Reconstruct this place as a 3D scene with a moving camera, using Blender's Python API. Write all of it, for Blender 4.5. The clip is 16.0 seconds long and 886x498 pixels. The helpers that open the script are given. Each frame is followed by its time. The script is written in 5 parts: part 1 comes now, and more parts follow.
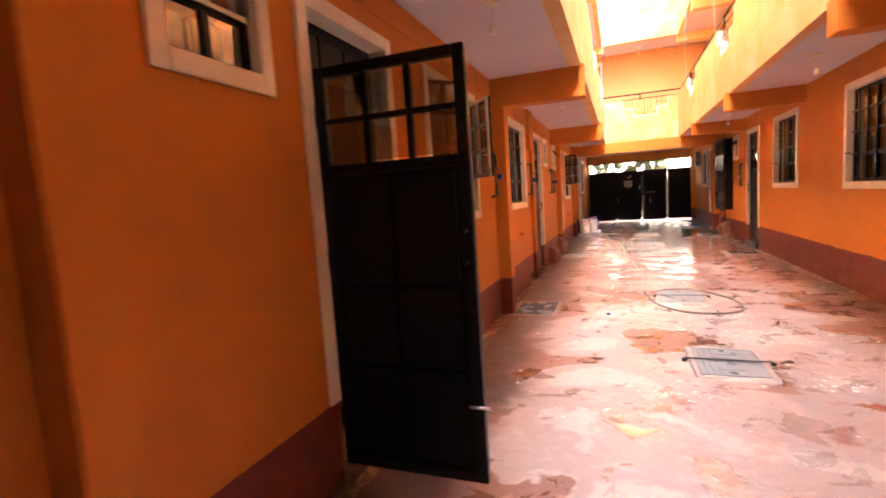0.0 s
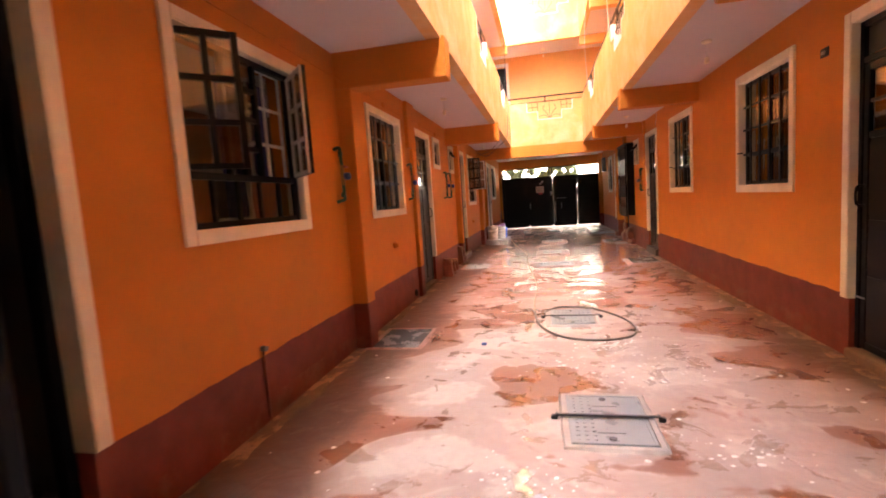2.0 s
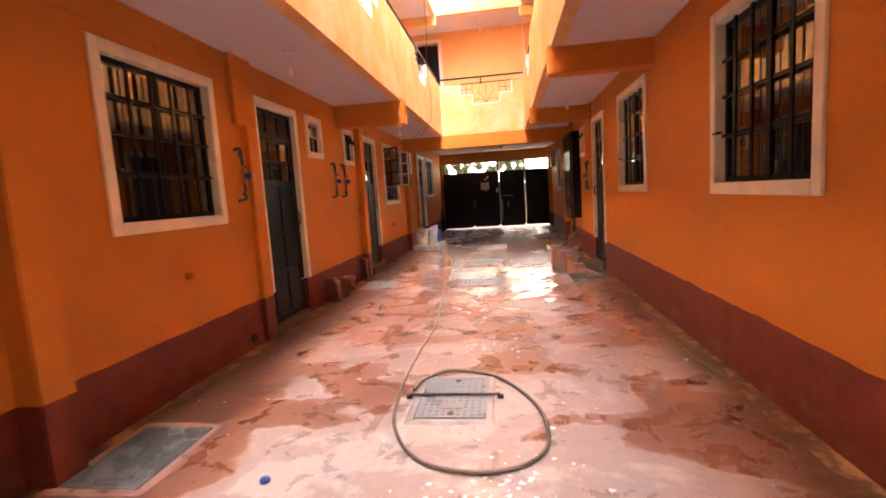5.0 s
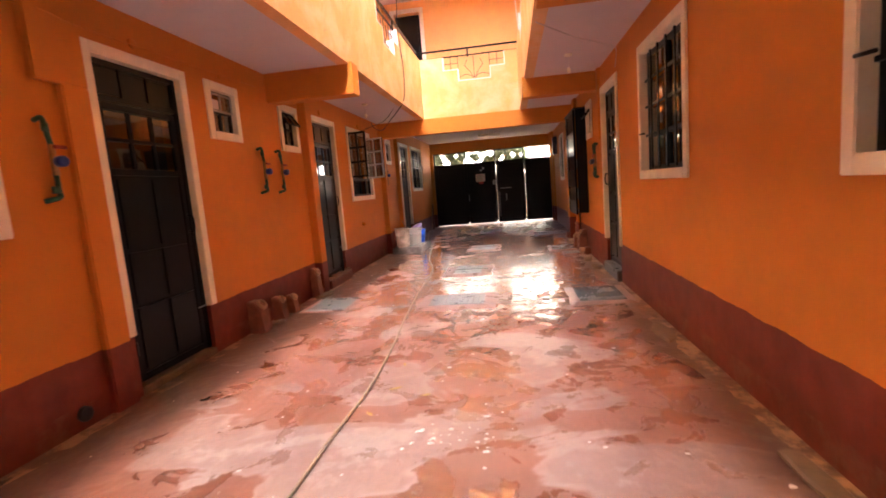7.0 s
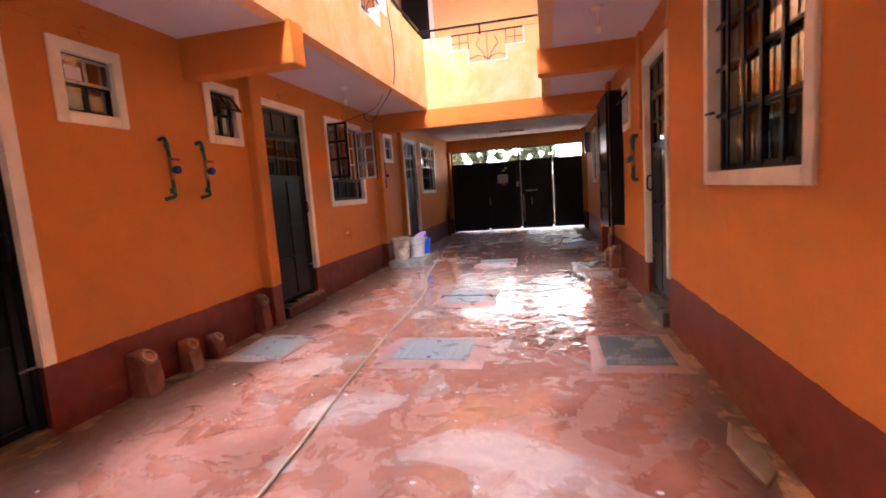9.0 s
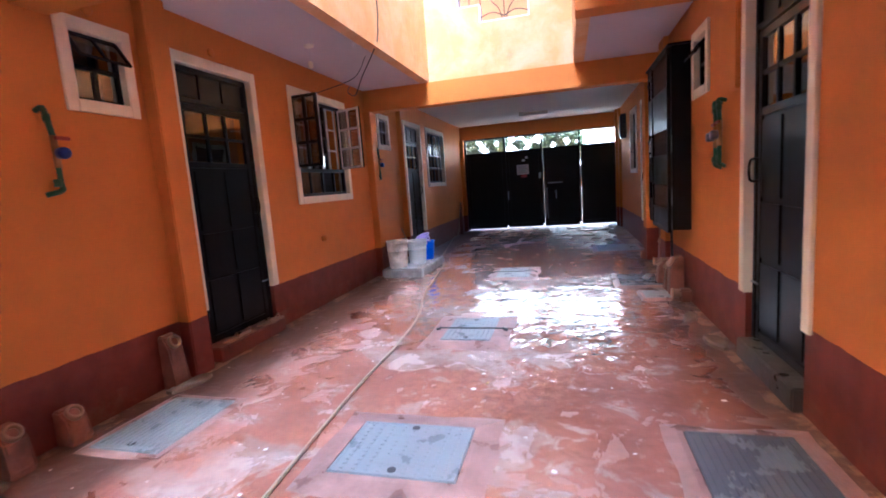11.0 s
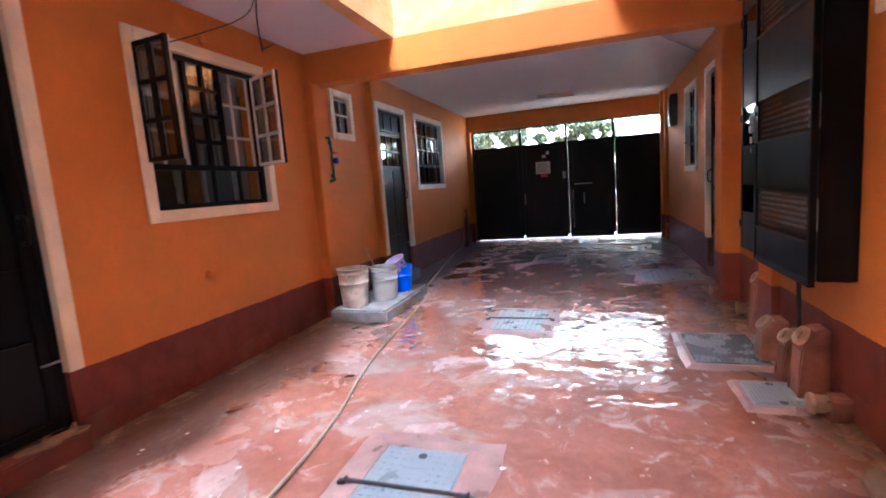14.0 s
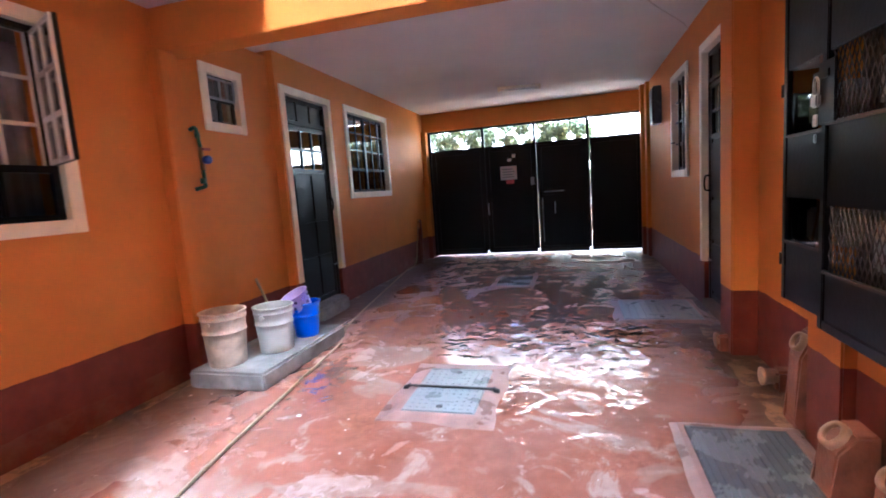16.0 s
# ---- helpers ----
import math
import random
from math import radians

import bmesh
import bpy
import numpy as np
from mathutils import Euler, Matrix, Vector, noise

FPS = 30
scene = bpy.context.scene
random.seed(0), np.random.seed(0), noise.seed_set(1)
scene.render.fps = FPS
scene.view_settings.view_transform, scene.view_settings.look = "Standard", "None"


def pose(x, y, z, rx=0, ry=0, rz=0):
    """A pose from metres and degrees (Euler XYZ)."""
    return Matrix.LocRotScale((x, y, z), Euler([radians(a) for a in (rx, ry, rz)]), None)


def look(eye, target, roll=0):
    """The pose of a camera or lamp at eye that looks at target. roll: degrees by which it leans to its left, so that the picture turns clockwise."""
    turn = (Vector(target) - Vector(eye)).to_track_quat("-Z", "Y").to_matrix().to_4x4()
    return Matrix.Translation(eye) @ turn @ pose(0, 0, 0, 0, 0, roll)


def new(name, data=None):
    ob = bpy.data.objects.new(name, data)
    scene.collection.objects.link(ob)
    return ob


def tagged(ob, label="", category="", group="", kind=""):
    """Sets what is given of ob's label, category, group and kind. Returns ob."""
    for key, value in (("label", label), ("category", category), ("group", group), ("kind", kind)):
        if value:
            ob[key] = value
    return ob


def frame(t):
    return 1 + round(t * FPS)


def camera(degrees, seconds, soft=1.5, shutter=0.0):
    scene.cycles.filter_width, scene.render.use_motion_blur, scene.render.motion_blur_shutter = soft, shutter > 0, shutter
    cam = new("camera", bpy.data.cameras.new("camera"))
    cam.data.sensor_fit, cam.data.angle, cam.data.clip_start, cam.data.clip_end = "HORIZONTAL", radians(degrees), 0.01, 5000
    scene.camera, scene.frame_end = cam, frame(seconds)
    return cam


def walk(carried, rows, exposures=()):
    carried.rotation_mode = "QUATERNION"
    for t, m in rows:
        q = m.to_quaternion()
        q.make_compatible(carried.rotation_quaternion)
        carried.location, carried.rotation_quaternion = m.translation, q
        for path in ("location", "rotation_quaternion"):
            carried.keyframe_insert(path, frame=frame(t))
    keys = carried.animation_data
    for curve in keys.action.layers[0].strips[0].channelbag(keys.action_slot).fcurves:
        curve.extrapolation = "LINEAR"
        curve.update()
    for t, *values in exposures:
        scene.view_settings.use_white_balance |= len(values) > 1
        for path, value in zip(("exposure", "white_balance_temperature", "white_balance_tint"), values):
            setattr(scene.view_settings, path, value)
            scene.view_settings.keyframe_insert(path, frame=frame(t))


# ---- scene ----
cam = camera(86.4, 16.0, soft=1.75, shutter=0.5)
PATH = [
    (0, (-0.412, -0.668, 1.329), (-1.117, 1.192, 1.121), -3.8),
    (0.5, (-0.343, -0.396, 1.289), (-0.939, 1.503, 1.098), -3.6),
    (1, (-0.292, -0.064, 1.298), (-0.807, 1.86, 1.123), -4.1),
    (1.5, (-0.135, 0.238, 1.281), (-0.599, 2.176, 1.107), -4.1),
    (2, (0.005, 0.545, 1.268), (-0.417, 2.49, 1.067), -3.9),
    (2.5, (0.117, 0.897, 1.283), (-0.25, 2.853, 1.088), -4.0),
    (3, (0.27, 1.217, 1.279), (-0.065, 3.177, 1.069), -4.1),
    (3.5, (0.392, 1.523, 1.278), (0.098, 3.49, 1.066), -3.4),
    (4, (0.451, 1.903, 1.289), (0.177, 3.874, 1.089), -3.4),
    (4.2, (0.483, 2.049, 1.291), (0.213, 4.02, 1.08), -3.6),
    (6.3, (0.76, 3.639, 1.21), (0.474, 5.603, 0.968), -4.0),
    (6.5, (0.773, 3.813, 1.221), (0.483, 5.777, 0.974), -4.7),
    (7, (0.835, 4.213, 1.218), (0.537, 6.174, 0.965), -4.6),
    (7.5, (0.903, 4.597, 1.23), (0.558, 6.551, 0.979), -3.9),
    (8, (1.003, 5.011, 1.234), (0.658, 6.966, 0.993), -4.4),
    (8.5, (1.088, 5.396, 1.215), (0.712, 7.343, 0.954), -4.8),
    (9, (1.105, 5.732, 1.232), (0.667, 7.668, 0.99), -4.1),
    (9.2, (1.094, 5.893, 1.24), (0.636, 7.824, 0.986), -4.4),
    (11.3, (0.972, 7.469, 1.218), (0.421, 9.373, 0.95), -4.0),
    (11.5, (0.971, 7.619, 1.243), (0.383, 9.512, 0.978), -3.9),
    (12, (0.93, 7.973, 1.21), (0.305, 9.853, 0.938), -3.8),
    (12.5, (0.906, 8.334, 1.226), (0.263, 10.207, 0.944), -4.0),
    (13, (0.954, 8.681, 1.243), (0.291, 10.548, 0.976), -3.9),
    (13.5, (0.963, 8.995, 1.215), (0.323, 10.871, 0.95), -4.0),
    (14, (0.943, 9.36, 1.221), (0.316, 11.242, 0.962), -4.3),
    (14.5, (0.945, 9.723, 1.225), (0.31, 11.604, 0.982), -4.3),
    (15, (0.882, 10.089, 1.211), (0.267, 11.978, 0.976), -4.5),
    (15.5, (0.935, 10.434, 1.179), (0.368, 12.338, 0.945), -4.4),
    (16, (1.035, 10.747, 1.212), (0.489, 12.656, 0.972), -4.1),
]
EXPOSURES = [(0, 5.14, 6500, 14), (2, 4.8, 6500, 11), (4, 4.65, 6400, 11), (7, 4.6, 6250, 11), (9, 4.6, 5250, 11), (11, 4.62, 4250, 4), (13, 4.72, 4400, 1), (16, 5.1, 4500, 1)]
walk(cam, [(t, look(eye, target, roll)) for t, eye, target, roll in PATH], EXPOSURES)

# ---- world, sun, exposure ----
world = bpy.data.worlds.new("sky")
scene.world = world
world.use_nodes = True
wn = world.node_tree.nodes
sky = wn.new("ShaderNodeTexSky")
sky.sky_type, sky.sun_disc = "NISHITA", False
sky.sun_elevation, sky.sun_rotation = radians(50), radians(130)
sky.air_density, sky.dust_density = 0.7, 8.0
wn["Background"].inputs["Strength"].default_value = 0.15
world.node_tree.links.new(sky.outputs[0], wn["Background"].inputs["Color"])

sun = new("sun", bpy.data.lights.new("sun", "SUN"))
sun.data.energy, sun.data.angle, sun.data.color = 3.4, radians(0.5), (1.0, 0.95, 0.87)
sun.matrix_world = look((6.0, -4.5, 9.0), (0, 0, 0))


# ---- materials ----
def material(name):
    m = bpy.data.materials.new(name)
    m.use_nodes = True
    nt = m.node_tree
    return m, nt, nt.nodes["Principled BSDF"]


def node(nt, kind, **values):
    n = nt.nodes.new(kind)
    for k, v in values.items():
        n.inputs[k].default_value = v
    return n


def coords(nt):
    return nt.nodes.new("ShaderNodeNewGeometry").outputs["Position"]


def noise_of(nt, scale, detail=4, rough=0.55, vec=None, distort=0.0):
    n = node(nt, "ShaderNodeTexNoise", Scale=scale, Detail=detail, Roughness=rough, Distortion=distort)
    nt.links.new(vec or coords(nt), n.inputs["Vector"])
    return n.outputs["Fac"]


def ramp(nt, fac, a, b, ca=(0, 0, 0, 1), cb=(1, 1, 1, 1)):
    r = nt.nodes.new("ShaderNodeValToRGB")
    r.color_ramp.elements[0].position, r.color_ramp.elements[1].position = a, b
    r.color_ramp.elements[0].color, r.color_ramp.elements[1].color = ca, cb
    nt.links.new(fac, r.inputs["Fac"])
    return r.outputs["Color"]


def mix(nt, fac, a, b, mode="MIX"):
    m = nt.nodes.new("ShaderNodeMix")
    m.data_type, m.blend_type = "RGBA", mode
    for sock, v in ((m.inputs[0], fac), (m.inputs[6], a), (m.inputs[7], b)):
        if isinstance(v, (int, float)):
            sock.default_value = v
        elif isinstance(v, tuple):
            sock.default_value = (*v[:3], 1)
        else:
            nt.links.new(v, sock)
    return m.outputs[2]


def math_node(nt, op, a, b=0.0, c=0.0):
    m = nt.nodes.new("ShaderNodeMath")
    m.operation = op
    for sock, v in zip(m.inputs, (a, b, c)):
        if isinstance(v, (int, float)):
            sock.default_value = v
        else:
            nt.links.new(v, sock)
    return m.outputs[0]


def bump(nt, bsdf, height, strength, distance=0.01):
    b = node(nt, "ShaderNodeBump", Strength=strength, Distance=distance)
    nt.links.new(height, b.inputs["Height"])
    nt.links.new(b.outputs[0], bsdf.inputs["Normal"])


def plain(name, color, rough=0.6, metal=0.0, vary=0.15, scale=6.0, bumps=0.15, grain=60.0, spec=0.5):
    """A surface of one paint or stuff, with cloudy tone, fine grain and uneven gloss."""
    m, nt, p = material(name)
    cloud = noise_of(nt, scale, 5)
    fine = noise_of(nt, grain, 3)
    dark = tuple(c * (1 - vary * 1.6) for c in color)
    light = tuple(min(1, c * (1 + vary)) for c in color)
    c1 = mix(nt, ramp(nt, cloud, 0.3, 0.7), dark, light)
    c2 = mix(nt, 0.25, c1, mix(nt, fine, dark, light))
    nt.links.new(c2, p.inputs["Base Color"])
    r = ramp(nt, cloud, 0.25, 0.75, (rough * 0.8,) * 3 + (1,), (min(1, rough * 1.2),) * 3 + (1,))
    nt.links.new(r, p.inputs["Roughness"])
    p.inputs["Metallic"].default_value = metal
    p.inputs["Specular IOR Level"].default_value = spec
    if bumps:
        bump(nt, p, math_node(nt, "ADD", math_node(nt, "MULTIPLY", fine, 0.4), cloud), bumps)
    return m


def wall_paint(name, top, band=0.0, wash=0.0):
    """Orange wall paint over plaster; below the band height a maroon oil-paint dado with an uneven upper edge."""
    m, nt, p = material(name)
    pos = coords(nt)
    cloud = noise_of(nt, 1.3, 5)
    mid = noise_of(nt, 7.0, 5)
    fine = noise_of(nt, 70.0, 3)
    dark, light = tuple(c * 0.91 for c in top), tuple(min(1, c * 1.07) for c in top)
    c = mix(nt, ramp(nt, cloud, 0.3, 0.7), dark, light)
    c = mix(nt, 0.3, c, mix(nt, ramp(nt, mid, 0.35, 0.65), dark, light))
    # scuffs and grey hand marks
    scuff = ramp(nt, noise_of(nt, 2.6, 6, 0.7), 0.62, 0.78)
    c = mix(nt, math_node(nt, "MULTIPLY", scuff, 0.2), c, (top[0] * 0.55, top[1] * 0.5, top[2] * 0.6))
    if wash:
        # rain-washed, chalky patches that also hold the parapets' glare, and thin run-down streaks
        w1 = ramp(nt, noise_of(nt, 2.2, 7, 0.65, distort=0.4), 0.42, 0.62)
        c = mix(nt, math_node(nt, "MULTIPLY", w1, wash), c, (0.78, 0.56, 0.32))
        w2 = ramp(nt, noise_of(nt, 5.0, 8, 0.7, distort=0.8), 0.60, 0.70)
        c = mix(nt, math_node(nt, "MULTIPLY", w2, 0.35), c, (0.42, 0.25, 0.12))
    rough = 0.62
    p.inputs["Specular IOR Level"].default_value = 0.35
    if band:
        z = nt.nodes.new("ShaderNodeSeparateXYZ")
        nt.links.new(pos, z.inputs[0])
        edge = math_node(nt, "ADD", z.outputs[2], math_node(nt, "MULTIPLY", noise_of(nt, 5.0, 3), 0.03))
        low = math_node(nt, "LESS_THAN", edge, band + 0.015)
        mar = mix(nt, ramp(nt, mid, 0.3, 0.7), (0.145, 0.026, 0.014), (0.21, 0.046, 0.028))
        # splashed dirt and pale soap film just above the floor
        dirt = math_node(nt, "MULTIPLY", ramp(nt, noise_of(nt, 4.0, 6, 0.7), 0.5, 0.62), math_node(nt, "LESS_THAN", edge, 0.16))
        mar = mix(nt, math_node(nt, "MULTIPLY", dirt, 0.4), mar, (0.22, 0.13, 0.08))
        c = mix(nt, low, c, mar)
        nt.links.new(math_node(nt, "SUBTRACT", rough, math_node(nt, "MULTIPLY", low, 0.14)), p.inputs["Roughness"])
    else:
        p.inputs["Roughness"].default_value = rough
    nt.links.new(c, p.inputs["Base Color"])
    bump(nt, p, math_node(nt, "ADD", math_node(nt, "MULTIPLY", fine, 0.25), math_node(nt, "ADD", mid, cloud)), 0.22)
    return m


def floor_material():
    """Red-oxide cement screed, wet: dark puddles with a smooth skin, pale soapy film with scummy edges where it dries."""
    m, nt, p = material("red_oxide_screed")
    pos = coords(nt)
    sep = nt.nodes.new("ShaderNodeSeparateXYZ")
    nt.links.new(pos, sep.inputs[0])
    X, Y = sep.outputs[0], sep.outputs[1]

    def add(a, b):
        return math_node(nt, "ADD", a, b)

    def sub(a, b):
        return math_node(nt, "SUBTRACT", a, b)

    def mul(a, b):
        return math_node(nt, "MULTIPLY", a, b)

    def clamp(a, lo, hi):
        return math_node(nt, "MINIMUM", math_node(nt, "MAXIMUM", a, lo), hi)

    big = noise_of(nt, 0.8, 4, 0.5, distort=0.3)
    stretch = node(nt, "ShaderNodeMapping", Scale=(0.8, 1.2, 1.0))
    nt.links.new(pos, stretch.inputs["Vector"])
    blot = noise_of(nt, 1.25, 4, 0.5, vec=stretch.outputs[0], distort=0.6)
    mid = noise_of(nt, 2.3, 9, 0.62, distort=0.35)
    fine = noise_of(nt, 14.0, 6, 0.65)
    grain = noise_of(nt, 90.0, 3)
    red = mix(nt, ramp(nt, mid, 0.3, 0.7), (0.20, 0.072, 0.040), (0.33, 0.13, 0.08))
    red = mix(nt, mul(ramp(nt, fine, 0.45, 0.75), 0.35), red, (0.46, 0.22, 0.15))
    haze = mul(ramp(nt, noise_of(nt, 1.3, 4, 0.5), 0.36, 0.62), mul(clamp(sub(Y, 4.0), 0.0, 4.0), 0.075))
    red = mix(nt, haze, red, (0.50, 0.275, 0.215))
    # worn orange patches with hair cracks
    worn = mul(ramp(nt, big, 0.5, 0.62), ramp(nt, fine, 0.35, 0.6))
    red = mix(nt, mul(worn, 0.4), red, (0.52, 0.24, 0.13))
    vor = nt.nodes.new("ShaderNodeTexVoronoi")
    vor.feature = "DISTANCE_TO_EDGE"
    vor.inputs["Scale"].default_value = 15.0
    wob = nt.nodes.new("ShaderNodeVectorMath")
    wob.operation = "MULTIPLY_ADD"
    wob.inputs[1].default_value = (1, 1, 1)
    nz = nt.nodes.new("ShaderNodeTexNoise")
    nz.inputs["Scale"].default_value = 6.0
    nt.links.new(pos, nz.inputs["Vector"])
    nt.links.new(pos, wob.inputs[0])
    sc = nt.nodes.new("ShaderNodeVectorMath")
    sc.operation = "SCALE"
    sc.inputs["Scale"].default_value = 0.12
    nt.links.new(nz.outputs["Color"], sc.inputs[0])
    nt.links.new(sc.outputs[0], wob.inputs[2])
    nt.links.new(wob.outputs[0], vor.inputs["Vector"])
    crack = mul(ramp(nt, vor.outputs["Distance"], 0.0, 0.05, (1, 1, 1, 1), (0, 0, 0, 1)), ramp(nt, big, 0.50, 0.58))
    red = mix(nt, mul(crack, 0.4), red, (0.15, 0.055, 0.035))
    # the film is thick in the first stretch of the yard, thinner and broken further on
    near = clamp(math_node(nt, "MULTIPLY_ADD", Y, -0.04, 0.25), -0.07, 0.065)
    far = sub(mul(clamp(sub(Y, 12.8), 0.0, 4.0), 0.06), mul(clamp(sub(Y, 9.5), 0.0, 2.5), 0.013))
    film = sub(add(add(mul(blot, 0.9), mul(mid, 0.1)), near), far)
    px = math_node(nt, "DIVIDE", sub(X, 0.5), 1.9)
    py = math_node(nt, "DIVIDE", sub(Y, 12.2), 4.6)
    pool = math_node(nt, "MAXIMUM", sub(1.0, add(mul(px, px), mul(py, py))), 0.0)
    film = sub(film, mul(pool, 0.03))
    film = add(film, mul(sub(fine, 0.5), 0.012))
    # film thinned beside both walls, darkening the floor where shade falls
    film = sub(film, add(mul(math_node(nt, "MAXIMUM", sub(-0.6, X), 0.0), 0.2), mul(math_node(nt, "MAXIMUM", sub(X, 1.3), 0.0), 0.11)))
    veil = ramp(nt, film, 0.466, 0.486)
    # brown water lies in the bare islands of the first stretch
    damp = mul(clamp(math_node(nt, "MULTIPLY_ADD", Y, -0.4, 2.9), 0.0, 0.8), sub(1.0, veil))
    red = mix(nt, damp, red, (0.215, 0.092, 0.05))
    thin = clamp(math_node(nt, "MULTIPLY_ADD", Y, -0.28, 2.4), 0.5, 1.0)
    col = mix(nt, mul(mul(veil, thin), ramp(nt, fine, 0.2, 0.8, (0.62, 0.62, 0.62, 1), (0.85, 0.85, 0.85, 1))), red, (0.405, 0.325, 0.27))
    # thick white scum: in the heart of the film, and here and there along its edge
    thick = ramp(nt, add(sub(film, mul(near, 0.6)), mul(sub(fine, 0.5), 0.10)), 0.55, 0.585)
    rim = mul(mul(ramp(nt, film, 0.472, 0.484), ramp(nt, film, 0.492, 0.515, (1, 1, 1, 1), (0, 0, 0, 1))), ramp(nt, mid, 0.47, 0.54))
    scum = mul(clamp(add(mul(thick, 0.7), mul(rim, 0.5)), 0.0, 0.85), math_node(nt, "MAXIMUM", thin, 0.7))
    # finer, torn shreds of suds further down the yard
    shred = mul(mul(ramp(nt, noise_of(nt, 4.5, 9, 0.68, distort=0.9), 0.53, 0.60), ramp(nt, mid, 0.46, 0.54)), mul(clamp(sub(Y, 7.0), 0.0, 2.0), mul(clamp(sub(15.0, Y), 0.4, 2.0), 0.15)))
    scum = math_node(nt, "MAXIMUM", scum, shred)
    scum = mul(scum, ramp(nt, fine, 0.25, 0.7, (0.55, 0.55, 0.55, 1), (1, 1, 1, 1)))
    col = mix(nt, scum, col, (0.56, 0.48, 0.41))
    # damp dirt along both wall foots, widened to paint in the shade there
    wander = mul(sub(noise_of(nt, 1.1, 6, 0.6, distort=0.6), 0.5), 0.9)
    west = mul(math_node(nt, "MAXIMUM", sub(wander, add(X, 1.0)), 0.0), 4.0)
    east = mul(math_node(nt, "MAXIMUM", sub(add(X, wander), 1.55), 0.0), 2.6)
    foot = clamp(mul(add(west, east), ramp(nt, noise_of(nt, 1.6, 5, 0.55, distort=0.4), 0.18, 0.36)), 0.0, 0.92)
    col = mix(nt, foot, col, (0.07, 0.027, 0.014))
    # a thin tan line of silt where the screed meets the walls
    edge_w = math_node(nt, "LESS_THAN", add(X, mul(mid, 0.16)), -1.50)
    edge_e = math_node(nt, "GREATER_THAN", sub(X, mul(mid, 0.2)), 1.83)
    silt = mul(add(edge_w, edge_e), ramp(nt, noise_of(nt, 3.5, 7, 0.7), 0.48, 0.56))
    col = mix(nt, mul(silt, 0.8), col, (0.40, 0.26, 0.14))
    nt.links.new(col, p.inputs["Base Color"])
    wn_ = sub(noise_of(nt, 3.4, 9, 0.66, distort=0.6), mul(clamp(sub(Y, 6.0), 0.0, 4.0), 0.013))
    wn_ = add(wn_, mul(sub(veil, 0.5), 0.06))
    wn_ = sub(wn_, mul(pool, 0.11))
    wn_ = add(wn_, mul(math_node(nt, "MAXIMUM", sub(-0.5, X), 0.0), 0.12))
    wet = ramp(nt, wn_, 0.44, 0.462)
    rgh = mix(nt, wet, (0.045, 0.045, 0.045), (0.4, 0.4, 0.4))
    rgh = mix(nt, mul(scum, 0.7), rgh, (0.32, 0.32, 0.32))
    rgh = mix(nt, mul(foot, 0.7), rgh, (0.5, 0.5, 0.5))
    nt.links.new(rgh, p.inputs["Roughness"])
    p.inputs["Specular IOR Level"].default_value = 0.85
    # a skin of standing water on the wet parts
    broken = ramp(nt, noise_of(nt, 8.0, 5, 0.6, distort=0.5), 0.36, 0.46)
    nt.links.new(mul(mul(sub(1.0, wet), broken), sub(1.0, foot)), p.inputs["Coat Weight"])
    p.inputs["Coat IOR"].default_value = 1.33
    p.inputs["Coat Roughness"].default_value = 0.05
    skin = nt.nodes.new("ShaderNodeBump")
    skin.inputs["Strength"].default_value = 0.75
    skin.inputs["Distance"].default_value = 0.018
    nt.links.new(noise_of(nt, 6.0, 2, 0.5, distort=0.5), skin.inputs["Height"])
    nt.links.new(skin.outputs[0], p.inputs["Coat Normal"])
    ripple = noise_of(nt, 5.5, 2, 0.5, distort=0.5)
    rough_h = mul(wet, add(mul(fine, 0.35), mul(grain, 0.03)))
    bump(nt, p, add(add(ripple, mul(noise_of(nt, 13.0, 1, 0.4), 0.12)), mul(rough_h, 0.6)), 0.75, 0.018)
    return m


def glass_material(name, tint, ior):
    m, nt, p = material(name)
    p.inputs["Base Color"].default_value = (*tint, 1)
    p.inputs["Transmission Weight"].default_value = 1.0
    p.inputs["Roughness"].default_value = 0.01
    p.inputs["IOR"].default_value = ior
    bump(nt, p, noise_of(nt, 3.0, 2), 0.04, 0.02)
    return m


ORANGE = (0.60, 0.212, 0.020)
M_WALL_W = wall_paint("orange_paint_west", ORANGE, 0.41)
M_WALL_E = wall_paint("orange_paint_east", ORANGE, 0.44)
# same orange paled: the upper storeys' strong light is put into both colours
M_UPPER_LIT = wall_paint("orange_paint_upper_lit", (0.78, 0.43, 0.165))
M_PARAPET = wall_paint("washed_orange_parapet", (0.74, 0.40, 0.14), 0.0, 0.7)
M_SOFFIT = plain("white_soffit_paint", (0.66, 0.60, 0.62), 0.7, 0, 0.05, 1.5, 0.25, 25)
# brighter than the soffits, with the entrance daylight put into the white
M_CEIL_LIT = plain("white_ceiling_lit", (0.80, 0.79, 0.80), 0.7, 0, 0.04, 1.5, 0.25, 25)
M_TRIM = plain("cream_trim_paint", (0.86, 0.80, 0.64), 0.5, 0, 0.1, 5.0, 0.2)
M_WHITE = plain("white_gloss_paint", (0.78, 0.76, 0.74), 0.4, 0, 0.06, 8.0, 0.1)
M_BLACK = plain("black_steel_paint", (0.005, 0.005, 0.0055), 0.33, 0, 0.15, 2.0, 0.02, spec=0.22)
M_GATE = plain("black_gate_paint", (0.004, 0.004, 0.0045), 0.42, 0, 0.3, 3.0, 0.1, spec=0.25)
M_CABINET = plain("black_sheet_steel", (0.005, 0.005, 0.0055), 0.34, 0, 0.4, 4.0, 0.12, spec=0.25)
